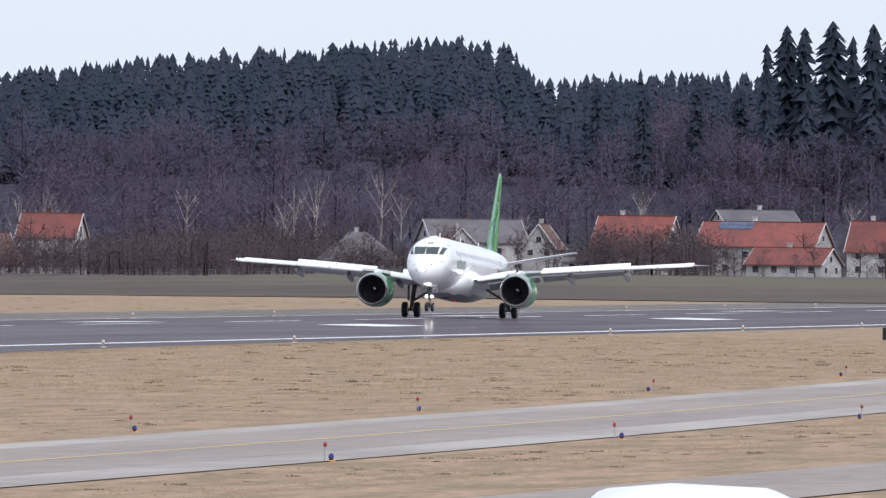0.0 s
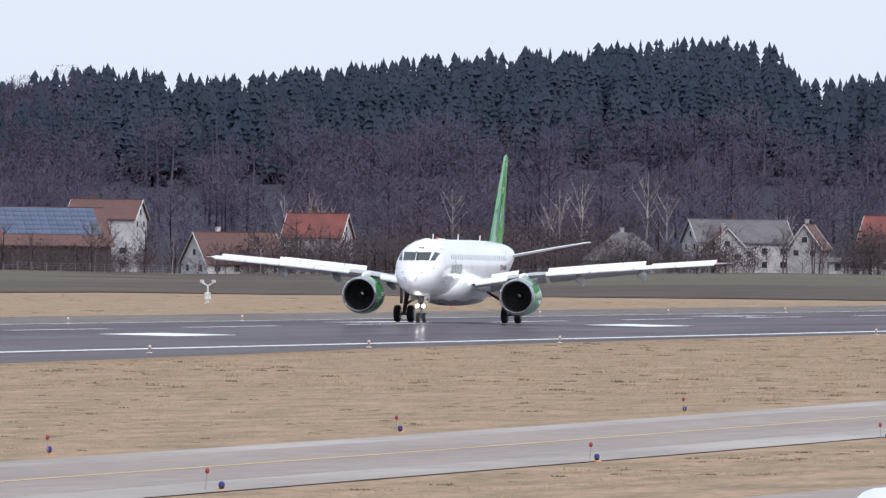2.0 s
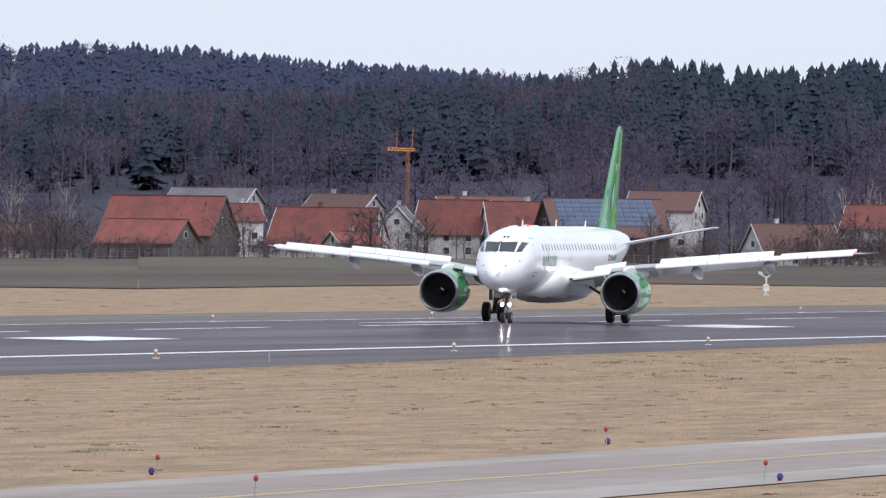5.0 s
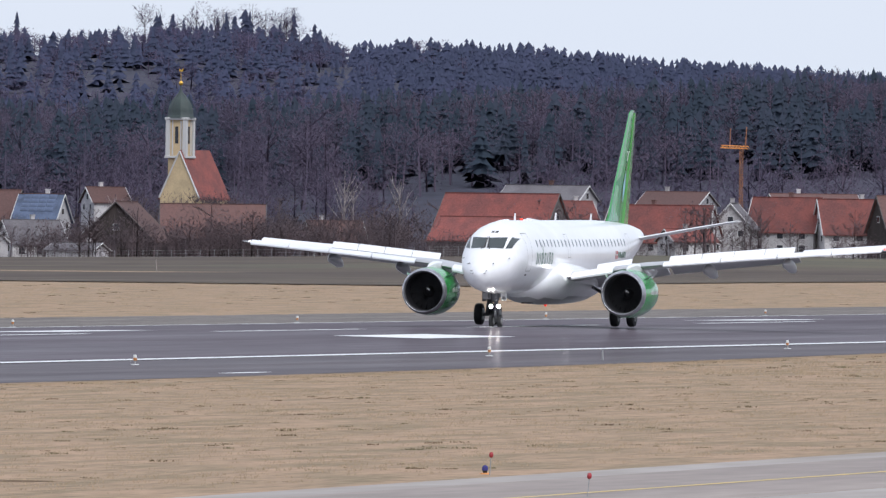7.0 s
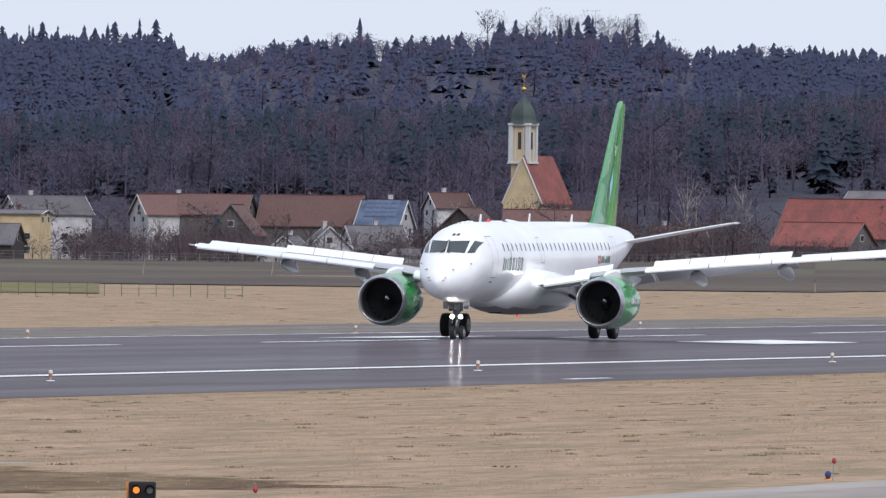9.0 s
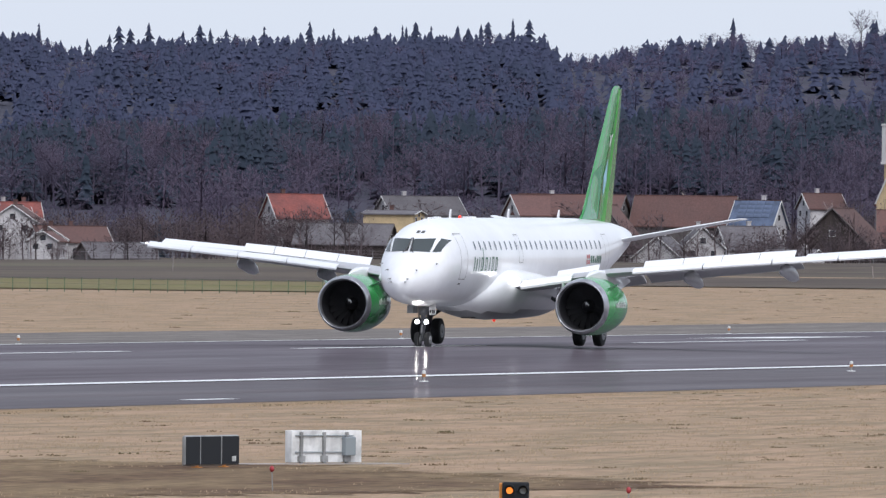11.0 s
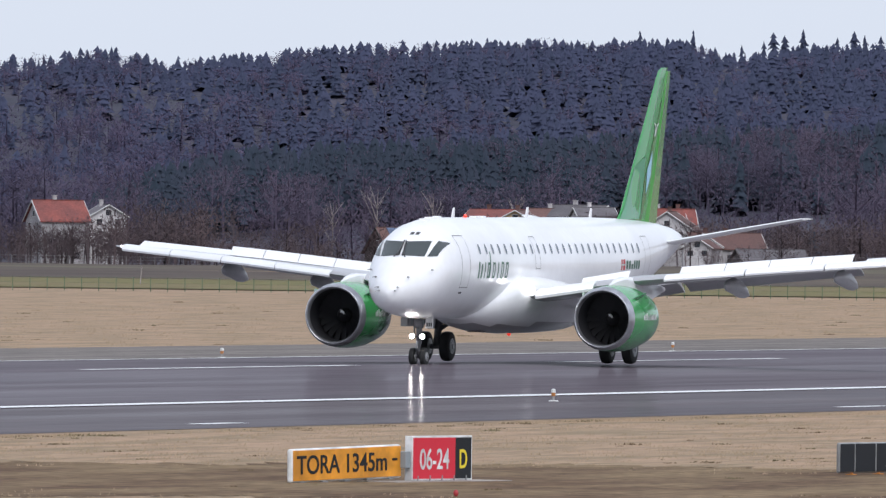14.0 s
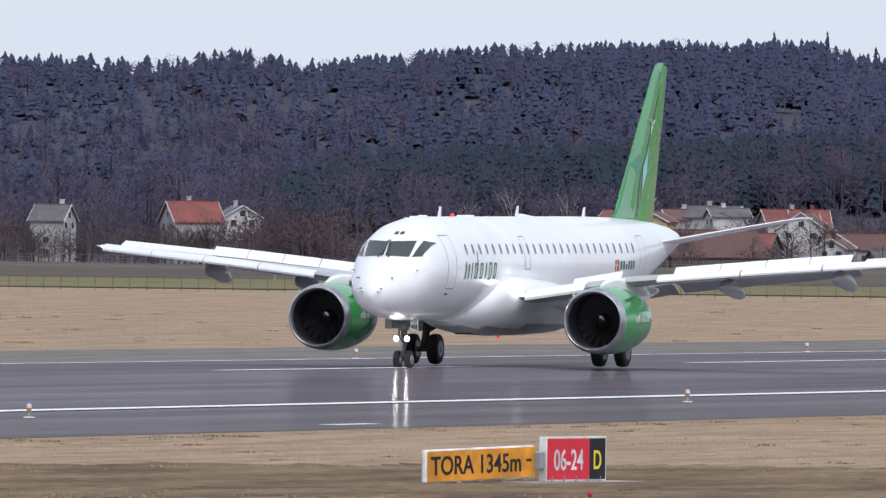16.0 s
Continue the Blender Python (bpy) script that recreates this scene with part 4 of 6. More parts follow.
# ---------------------------------------------------------------- airfield lights and signs
def lamp_runway():
    ob = new("runway_edge_light")
    tagged(ob, "small white and amber runway edge light on a plate", "runway light", group="runway edge lights")
    bm = bmesh.new()
    bmesh.ops.create_cone(bm, cap_ends=True, segments=14, radius1=0.16, radius2=0.15, depth=0.03, matrix=Matrix.Translation((0, 0, 0.015)))
    part("base_plate", bm, M["box_white"], ob)
    bm = bmesh.new()
    rod(bm, (0, 0, 0.02), (0, 0, 0.16), 0.03, 0.05, 10)
    part("stem", bm, M["stick"], ob)
    bm = bmesh.new()
    rod(bm, (0, 0, 0.16), (0, 0, 0.27), 0.06, 0.075, 12)
    part("amber_ring", bm, M["amber"], ob, "amber lens ring")
    bm = bmesh.new()
    rod(bm, (0, 0, 0.27), (0, 0, 0.365), 0.075, 0.068, 12)
    rod(bm, (0, 0, 0.365), (0, 0, 0.39), 0.068, 0.025, 12)
    part("cap", bm, M["box_white"], ob, "white glass cap", smooth=True)
    return ob


def lamp_taxi():
    ob = new("taxiway_light")
    tagged(ob, "small blue taxiway light on an orange plate", "taxiway light", group="taxiway lights")
    bm = bmesh.new()
    bmesh.ops.create_cone(bm, cap_ends=True, segments=14, radius1=0.12, radius2=0.11, depth=0.03, matrix=Matrix.Translation((0, 0, 0.03)))
    part("base_plate", bm, M["orange"], ob, "orange plate")
    bm = bmesh.new()
    rod(bm, (0, 0, 0.04), (0, 0, 0.1), 0.05, 0.06, 10)
    part("stem", bm, M["spinner"], ob)
    bm = bmesh.new()
    rod(bm, (0, 0, 0.1), (0, 0, 0.18), 0.075, 0.07, 12)
    rod(bm, (0, 0, 0.18), (0, 0, 0.22), 0.07, 0.03, 12)
    part("lens", bm, M["blue"], ob, "deep blue glass lens", smooth=True)
    return ob


def ball_marker():
    ob = new("marker_ball")
    tagged(ob, "red ball marker on a thin stick in the grass", "marker", group="red ball markers")
    bm = bmesh.new()
    rod(bm, (0, 0, 0), (0, 0, 0.44), 0.012, 0.01, 6)
    part("stick", bm, M["stick"], ob, "thin grey stick")
    bm = bmesh.new()
    bmesh.ops.create_uvsphere(bm, u_segments=12, v_segments=8, radius=0.052, matrix=Matrix.Translation((0, 0, 0.46)) @ Matrix.Diagonal((1, 1, 1.3, 1)))
    part("ball", bm, M["ball"], ob, smooth=True)
    return ob


def repeat(maker, places, tilt=0.0):
    """Builds one thing and copies it to the other places."""
    first = maker()
    for i, (x, y, z) in enumerate(places):
        m = pose(x, y, z, random.uniform(-tilt, tilt), random.uniform(-tilt, tilt), random.uniform(0, 360))
        if i == 0:
            first.matrix_basis = m
        else:
            copy_thing(first, m)


repeat(lamp_runway, [(-152.2, 842.7 + 60 * k, 0.01) for k in range(-7, 8) if k != 2] + [(-205.1, 1147.3 + 60 * k, 0.01) for k in range(-9, 7)])
TAXI_LAMPS = ((-85.25, 477.4, -0.05), (-87.6, 545.0, 0.06), (-92.2, 629.7, 0.26), (-96.2, 715.5, 0.25), (-84.25, 419.7, 0.05), (-82.4, 358.5, 0.2),
              (-70.0, 421.2, -0.12), (-70.6, 476.9, -0.14), (-72.0, 540.3, 0.1), (-69.2, 364.6, -0.3))
repeat(lamp_taxi, [(x, y, 0.0) for x, y, dx in TAXI_LAMPS])
repeat(ball_marker, [(x + dx, y - 0.4, 0) for x, y, dx in TAXI_LAMPS] + [(-73.9, 331, 0), (-82.3, 308.3, 0), (-94.8, 326.5, 0), (-95.55, 297.0, 0)], 5.0)


def sign(name, label, p, q, h, z0, thick):
    """A board between two ground points; its front looks to the taxiway. Returns the empty, its width."""
    p, q = Vector((*p, 0)), Vector((*q, 0))
    d = q - p
    ob = new(name)
    ob.matrix_basis = Matrix.Translation((p + q) / 2) @ pose(0, 0, 0, 0, 0, math.degrees(math.atan2(d.y, d.x)))
    tagged(ob, label, "sign")
    return ob, d.length


def text_on(parent, words, x, z, size, mat, y, sx=1.0):
    cu = bpy.data.curves.new("words", "FONT")
    cu.body, cu.size, cu.extrude, cu.align_x, cu.offset = words, size, 0.004, "CENTER", size * 0.012
    cu.materials.append(mat)
    ob = new("lettering", cu)
    ob.parent = parent
    ob.matrix_basis = Matrix.Translation((x, y, z)) @ pose(0, 0, 0, 90) @ Matrix.Diagonal((sx, 1, 1, 1))
    return ob


def feet(ob, w, n, z1, mat):
    for i in range(n):
        x = -w / 2 + w * (i + 0.5) / n
        bm = bmesh.new()
        rod(bm, (x, 0.0, 0.0), (x, 0.0, z1 + 0.02), 0.04, 0.04, 8)
        box(bm, x - 0.09, x + 0.09, -0.09, 0.09, 0, 0.03)
        part("foot", bm, mat, ob)


def build_signs():
    ob, w = sign("distance_sign", "orange distance sign with black lettering on short feet", (-110.15, 330.7), (-108.95, 334.6), 0.72, 0.08, 0.1)
    # the board has settled at one end
    ob.matrix_basis = ob.matrix_basis @ pose(0, 0, 0.03, 0, -1.3)
    bm = bmesh.new()
    box(bm, -w / 2, w / 2, -0.06, 0.06, 0.02, 0.74, bevel=0.05)
    part("frame", bm, M["sign_white"], ob, "pale rounded frame")
    bm = bmesh.new()
    box(bm, -w / 2 + 0.07, w / 2 - 0.03, -0.068, -0.055, 0.055, 0.705, bevel=0.006)
    part("panel", bm, M["sign_orange"], ob, "orange panel")
    text_on(ob, "TORA 1345m", -0.17, 0.2, 0.56, M["sign_black"], -0.076, 1.04)
    bm = bmesh.new()
    box(bm, 1.68, 1.86, -0.08, -0.07, 0.40, 0.45)
    part("dash_mark", bm, M["sign_black"], ob)
    feet(ob, w, 5, 0.08, M["stick"])
    ob, w = sign("runway_sign", "red and black runway sign with white lettering", (-108.72, 334.7), (-108.15, 337.15), 0.96, 0.1, 0.34)
    bm = bmesh.new()
    box(bm, -w / 2, w / 2, -0.02, 0.16, 0.03, 0.99, bevel=0.012)
    part("housing", bm, M["sign_white"], ob, "white enamelled housing")
    bm = bmesh.new()
    box(bm, -w / 2 + 0.05, w / 2 - 0.72, -0.03, -0.02, 0.07, 0.95)
    part("panel", bm, M["sign_red"], ob, "red panel")
    bm = bmesh.new()
    box(bm, w / 2 - 0.72, w / 2 - 0.05, -0.03, -0.02, 0.07, 0.95)
    part("panel", bm, M["sign_black"], ob, "black panel")
    text_on(ob, "06-24", -0.34, 0.28, 0.62, M["sign_white"], -0.036, 0.86)
    text_on(ob, "D", 0.86, 0.29, 0.58, M["sign_yellow"], -0.036, 0.82)
    bm = bmesh.new()
    box(bm, -w / 2 - 0.22, -w / 2 - 0.01, 0.0, 0.2, 0.3, 0.66, bevel=0.02)
    part("junction_box", bm, M["cabinet"], ob, "grey junction box")
    feet(ob, w, 5, 0.12, M["stick"])
    bm = bmesh.new()
    box(bm, -w / 2 - 1.4, w / 2 + 0.9, -0.5, 0.5, 0.0, 0.025)
    pl = part("concrete_plinth", bm, M["concrete"], None, at=ob.matrix_basis.copy())
    tagged(pl, "thin pale concrete plinth under the signs", "plinth", kind="structure")
    # the black board with three panels, seen from behind
    ob, w = sign("black_sign", "black three-panel sign board with grey frame seen from behind", (-104.62, 353.1), (-104.17, 355.9), 0.7, 0.06, 0.1)
    bm = bmesh.new()
    box(bm, -w / 2, w / 2, -0.05, 0.05, 0.05, 0.74, bevel=0.05)
    part("frame", bm, M["stick"], ob, "grey rounded frame")
    for i in range(3):
        a_ = -w / 2 + 0.04 + (w - 0.08) * (0, 0.285, 0.685)[i]
        b_ = -w / 2 + 0.04 + (w - 0.08) * (0.26, 0.655, 1.0)[i]
        bm = bmesh.new()
        box(bm, a_, b_, -0.062, -0.045, 0.08, 0.71, bevel=0.006)
        part("panel", bm, M["sign_black"], ob, "black panel")
    bm = bmesh.new()
    box(bm, w / 2 - 0.42, w / 2 - 0.22, -0.07, -0.063, 0.14, 0.26)
    part("sticker", bm, M["box_white"], ob, "white sticker")
    feet(ob, w, 2, 0.08, M["orange"])
    # the white board seen from behind
    ob, w = sign("white_sign", "white sign box seen from behind with steel posts", (-104.5, 361.4), (-103.4, 363.4), 0.75, 0.06, 0.2)
    bm = bmesh.new()
    box(bm, -w / 2, w / 2, -0.02, 0.2, 0.04, 0.78, bevel=0.012)
    part("housing", bm, M["sign_white"], ob, "white enamelled housing")
    for x in (-0.86, -0.12, 0.62):
        bm = bmesh.new()
        box(bm, x - 0.035, x + 0.035, -0.08, -0.02, 0.0, 0.74)
        box(bm, x - 0.09, x + 0.09, -0.1, -0.02, 0.06, 0.2)
        part("post", bm, M["stick"], ob, "grey steel post")
    for z in (0.28, 0.66):
        bm = bmesh.new()
        box(bm, -w / 2 + 0.1, w / 2 - 0.3, -0.06, -0.03, z - 0.012, z + 0.012)
        part("rail", bm, M["cabinet"], ob, "thin grey rail")
    bm = bmesh.new()
    box(bm, w / 2 - 0.66, w / 2 - 0.32, -0.16, -0.02, 0.2, 0.63, bevel=0.02)
    part("cable_box", bm, M["cabinet"], ob, "blue-grey cable box")
    bm = bmesh.new()
    box(bm, -3.6, 2.4, -0.35, 0.35, 0.0, 0.022)
    pl = part("concrete_plinth", bm, M["concrete"], None, at=ob.matrix_basis.copy())
    tagged(pl, "thin pale concrete plinth under the sign", "plinth", kind="structure")
    # dark sign far along the runway
    ob, w = sign("distance_board", "small black distance board beside the runway", (-130.1, 987.0), (-127.7, 995.0), 0.8, 0, 0.1)
    bm = bmesh.new()
    box(bm, -w / 2, w / 2, -0.1, 0.1, 0.1, 0.85, bevel=0.02)
    part("panel", bm, M["sign_black"], ob)
    feet(ob, w, 3, 0.12, M["stick"])
    # guard light, one lamp lit
    ob = new("guard_light")
    ob.matrix_basis = pose(-86.82, 316.6, 0, 0, 0, 14)
    tagged(ob, "orange and black runway guard light with two lamps, one lit", "signal light")
    bm = bmesh.new()
    rod(bm, (0, 0.05, 0), (0, 0.05, 0.12), 0.05, 0.05, 8)
    box(bm, -0.36, -0.10, 0.0, 0.14, 0.1, 0.42, bevel=0.02)
    part("back_plate", bm, M["orange"], ob, "orange back plate")
    bm = bmesh.new()
    box(bm, -0.30, 0.24, -0.14, 0.02, 0.09, 0.44, bevel=0.03)
    part("housing", bm, M["sign_black"], ob, "black lamp housing")
    for x, mt, lb in ((-0.15, "amber_lit", "lit amber lamp"), (0.12, "cabinet", "unlit lamp")):
        bm = bmesh.new()
        bmesh.ops.create_cone(bm, cap_ends=True, segments=18, radius1=0.068, radius2=0.064, depth=0.02, matrix=Matrix.Translation((x, -0.15, 0.27)) @ pose(0, 0, 0, 90))
        part("lens", bm, M[mt], ob, lb)
        bm = bmesh.new()
        n = 10
        ring = [(x + 0.115 * math.cos(math.pi * i / n), 0.27 + 0.125 * math.sin(math.pi * i / n)) for i in range(n + 1)]
        inner = [(x + 0.1 * math.cos(math.pi * i / n), 0.27 + 0.11 * math.sin(math.pi * i / n)) for i in range(n + 1)]
        a_ = [[bm.verts.new((u, yy, v)) for u, v in r] for r, yy in ((ring, -0.12), (ring, -0.34), (inner, -0.34), (inner, -0.12))]
        for r, s_ in zip(a_, a_[1:]):
            for i in range(n):
                bm.faces.new((r[i], r[i + 1], s_[i + 1], s_[i]))
        part("visor", bm, M["sign_black"], ob, "black visor")
    # small post on the shoulder, weather sensor beyond the runway
    for x, y in ((-145.0, 652.0),):
        bm = bmesh.new()
        rod(bm, (x, y, 0), (x, y, 0.42), 0.035, 0.03, 8)
        rod(bm, (x, y, 0.42), (x, y, 0.46), 0.045, 0.045, 8)
        tagged(part("marker_post", bm, M["stick"]), "short grey marker post beside the runway", "post")
    ob = new("weather_sensor")
    ob.matrix_basis = pose(-258, 1352, 0)
    tagged(ob, "white and red visibility sensor on a short mast", "weather sensor")
    bm = bmesh.new()
    box(bm, -0.22, 0.22, -0.1, 0.1, 0.0, 0.12)
    rod(bm, (0, 0, 0.1), (0, 0, 1.55), 0.1, 0.08, 10)
    part("mast", bm, M["box_white"], ob)
    bm = bmesh.new()
    rod(bm, (-0.6, 0, 1.85), (0, 0, 1.5), 0.07, 0.06, 8)
    rod(bm, (0.6, 0, 1.85), (0, 0, 1.5), 0.07, 0.06, 8)
    part("arm", bm, M["box_white"], ob, "white sensor arm")
    for sgn in (-1, 1):
        bm = bmesh.new()
        box(bm, sgn * 0.5 - 0.16, sgn * 0.5 + 0.16, -0.12, 0.12, 1.75, 2.0, bevel=0.03)
        part("head", bm, M["box_white"], ob, "white sensor head")
    bm = bmesh.new()
    box(bm, -0.25, 0.25, -0.14, 0.14, 0.35, 0.95, bevel=0.03)
    part("cabinet", bm, M["box_white"], ob, "white cabinet")


build_signs()


def build_van():
    """White van whose rounded roof shows near the apron."""
    x, y = polar(7.98, 248)
    ob = new("white_van")
    ob.matrix_basis = pose(x, y, 0, 0, 0, 82)
    tagged(ob, "white van with a rounded roof parked on the grass edge", "van")
    bm = bmesh.new()
    rr = []
    for yy, w, zt, zb in ((-2.4, 0.75, 0.95, 0.45), (-2.2, 0.9, 1.1, 0.35), (-1.5, 0.95, 1.25, 0.32), (-0.9, 0.95, 1.85, 0.32), (-0.3, 0.95, 2.12, 0.32), (1.2, 0.95, 2.17, 0.32), (2.2, 0.93, 2.08, 0.32), (2.4, 0.88, 1.9, 0.4)):
        rr.append([(w * cx, yy, zb + (zt - zb) * cz) for cx, cz in ((-1, 0), (1, 0), (1, 0.5), (0.9, 0.86), (0.6, 0.97), (0, 1), (-0.6, 0.97), (-0.9, 0.86), (-1, 0.5))])
    loft(bm, rr)
    part("body", bm, M["van_white"], ob, smooth=True)
    for sx in (-1, 1):
        for yy in (-1.5, 1.5):
            bm = bmesh.new()
            rod(bm, (sx * 0.96, yy, 0.33), (sx * 0.78, yy, 0.33), 0.33, 0.33, 20)
            part("wheel", bm, M["rubber"], ob, "black tyre")
        bm = bmesh.new()
        box(bm, sx * 0.952, sx * 0.958, -0.5, 0.5, 1.3, 1.75)
        part("side_window", bm, M["glass"], ob, "dark side window")


build_van()


# ---------------------------------------------------------------- village
def window_on(parent, x, y, z, w, h, normal_y=-1):
    bm = bmesh.new()
    box(bm, x - w / 2 - 0.08, x + w / 2 + 0.08, y - 0.05, y, z - h / 2 - 0.08, z + h / 2 + 0.08)
    f = part("window", bm, M["trimw"], parent, "white window frame")
    bm = bmesh.new()
    box(bm, x - w / 2, x + w / 2, y - 0.07, y - 0.05, z - h / 2, z + h / 2)
    part("pane", bm, M["window"], f)


ROOF = {"tile_red": "red tiled", "tile_brown": "brown tiled", "tile_grey": "grey tiled", "solar": "panelled"}
WALL = {"plaster": "white rendered", "plaster_cream": "cream rendered", "timber": "weathered timber", "timber_dark": "dark timber"}


def house(az, d, w, eave, rise, z0, facing, wall, roof, turn=None, panels=0, hip=0.0, deep=None):
    """House at a bearing and distance: w is the width seen, eave and rise the heights of wall and roof over z0."""
    x, y = polar(az, d)
    g = terrain(x, y)
    top = z0 + eave - g
    turn = random.choice((-22, -14, 12, 20)) if turn is None else turn
    kind = "barn" if "timber" in wall else "house"
    ob = new(kind)
    tagged(ob, f"{WALL[wall]} {kind} with a {ROOF[roof]} {'hipped' if hip else 'gabled'} roof", kind)
    if facing == "side":
        length, depth = w * 0.94, (deep or min(10.0, 0.62 * w + 2.5))
        rot = az + turn
    else:
        length, depth = max(8.0, w * 1.3), w * 0.94
        rot = az + 90 + turn * 0.5
    ob.matrix_basis = pose(x, y, g, 0, 0, rot)
    hl, hd = length / 2, depth / 2
    # walls with gables, one shell
    bm = bmesh.new()
    rg = hl * hip
    low = [bm.verts.new((sx * hl, sy * hd, -0.6)) for sx, sy in ((-1, -1), (1, -1), (1, 1), (-1, 1))]
    up = [bm.verts.new((sx * hl, sy * hd, top)) for sx, sy in ((-1, -1), (1, -1), (1, 1), (-1, 1))]
    for i in range(4):
        bm.faces.new((low[i], low[(i + 1) % 4], up[(i + 1) % 4], up[i]))
    if not hip:
        r0, r1 = bm.verts.new((-hl, 0, top + rise)), bm.verts.new((hl, 0, top + rise))
        bm.faces.new((up[3], up[0], r0))
        bm.faces.new((up[1], up[2], r1))
    part("wall", bm, M[wall], ob)
    # roof slabs with an overhang
    o, th = 0.45, 0.22
    k = rise / hd
    bm = bmesh.new()
    prof = [(-hd - o, top - o * k), (0, top + rise), (hd + o, top - o * k), (hd + o, top - o * k + th), (0, top + rise + th), (-hd - o, top - o * k + th)]
    ends = []
    for sx in (-1, 1):
        ends.append([bm.verts.new((sx * ((hl + o) if abs(py) > 0.01 or not hip else hl - rg), py, pz)) for py, pz in prof])
    a_, b_ = ends
    for i in range(6):
        bm.faces.new((a_[i], a_[(i + 1) % 6], b_[(i + 1) % 6], b_[i]))
    for e_ in ends:
        bm.faces.new((e_[0], e_[1], e_[4], e_[5]))
        bm.faces.new((e_[1], e_[2], e_[3], e_[4]))
    if hip:
        for e_ in ends:
            bm.faces.new((e_[5], e_[4], e_[3]))
    rf = part("roof", bm, M[roof], ob)
    if not hip:
        bm = bmesh.new()
        box(bm, -hl - o, hl + o, -0.18, 0.18, top + rise + th - 0.06, top + rise + th + 0.07)
        part("ridge_tiles", bm, M[roof if roof != "solar" else "tile_brown"], rf)
        for sx in (-1, 1):
            bm = bmesh.new()
            for sy in (-1, 1):
                p0, p1 = Vector((sx * (hl + o + 0.02), sy * (hd + o), top - o * k + th / 2)), Vector((sx * (hl + o + 0.02), 0, top + rise + th / 2))
                rod(bm, p0, p1, 0.13, 0.13, 4)
            part("bargeboard", bm, M["trimw"] if "plaster" in wall else M["timber"], rf)
    s_ang = math.atan2(rise, hd)
    if panels or roof == "solar":
        n, m_ = max(4, int(length / 1.66) - 1), max(3, int(math.hypot(hd, rise) / 1.05) - 1)
        u0 = 0.0
        if panels == 2:
            n, m_, u0 = 4, 2, -length * 0.22
        for i in range(n):
            for j in range(m_):
                bm = bmesh.new()
                box(bm, -0.78, 0.78, -0.02, 0.06, -0.5, 0.5, bevel=0.01)
                u = u0 + (i - (n - 1) / 2) * 1.64
                sl = 0.97 - (j + 0.5) * 1.03 / math.hypot(hd, rise)
                yy, zz = -hd * (1 - sl) - 0.05, top + rise * sl + th + 0.05
                part("solar_panel", bm, M["solar"], rf, at=Matrix.Translation((u, yy, zz)) @ pose(0, 0, 0, math.degrees(s_ang) - 90))
    # chimney
    if "plaster" in wall:
        bm = bmesh.new()
        cx = random.uniform(-0.5, 0.5) * hl * (1 - hip)
        box(bm, cx - 0.35, cx + 0.35, 0.1, 0.8, top + rise * 0.75, top + rise + 1.0)
        box(bm, cx - 0.45, cx + 0.45, 0.0, 0.9, top + rise + 1.0, top + rise + 1.12)
        part("chimney", bm, M["plaster"] if random.random() < 0.5 else M["tile_brown"], ob)
    # openings on the long side and on both gables
    if top > 1.6:
        n = max(1, int(length / 3.4))
        for i in range(n):
            xx = (i - (n - 1) / 2) * length / n
            if "timber" in wall:
                continue
            window_on(ob, xx, -hd, min(1.5, top * 0.6), 1.1, min(1.2, top * 0.5))
            if top > 4.2:
                window_on(ob, xx, -hd, 4.0 if top > 5 else top - 0.9, 1.1, 1.1)
        if not hip:
            for sx in (-1, 1):
                for v in ((-0.25, top - 1.0), (0.25, top - 1.0), (0.0, top + rise * 0.35)):
                    if v[1] < 0.8 or ("timber" in wall and v[0]):
                        continue
                    bm = bmesh.new()
                    xw = sx * hl
                    box(bm, xw - 0.05, xw + 0.05, v[0] * depth - 0.6, v[0] * depth + 0.6, v[1] - 0.6, v[1] + 0.6)
                    f = part("window", bm, M["trimw"], ob, "white window frame")
                    bm = bmesh.new()
                    box(bm, xw - 0.07, xw + 0.07, v[0] * depth - 0.5, v[0] * depth + 0.5, v[1] - 0.5, v[1] + 0.5)
                    part("pane", bm, M["window"], f)
    return ob


random.seed(7)
house(7.931, 2960, 24.0, 5.6, 4.1, 0.0, "side", "plaster", "tile_red", -20, 2)
house(7.966, 3060, 14.8, 8.2, 1.9, 1.9, "side", "plaster", "tile_grey", 15)
house(7.827, 2930, 15.2, 2.4, 2.8, -0.1, "side", "plaster", "tile_red")
house(7.497, 2960, 13.8, 4.6, 5.2, 0.3, "side", "plaster", "tile_red")
house(8.376, 2990, 15.0, 4.6, 5.8, 0.2, "side", "plaster", "tile_red", -20)
house(8.954, 3010, 19.2, 5.2, 3.9, 0.5, "side", "plaster", "tile_grey", 18)
house(8.998, 2985, 8.2, 3.8, 4.1, 0.1, "gable", "plaster", "tile_red", 10)
house(8.704, 2990, 6.6, 4.9, 4.1, -0.1, "gable", "plaster", "tile_brown")
house(8.592, 2960, 3.3, 2.2, 0.7, 0.0, "side", "plaster", "tile_grey")
house(9.350, 2960, 14.3, 3.3, 4.7, -1.1, "side", "plaster", "tile_grey", 10, 0, 0.75)
house(10.714, 2940, 17.0, 3.5, 5.3, -2.7, "side", "plaster", "tile_brown", 28)
house(11.381, 2990, 24.2, 2.8, 6.4, 1.1, "side", "timber_dark", "tile_brown", 24, 1)
house(11.159, 3060, 13.7, 5.8, 3.4, 2.8, "side", "plaster", "tile_brown")
house(10.421, 3020, 11.5, 5.2, 4.2, 0.4, "side", "plaster", "tile_red")
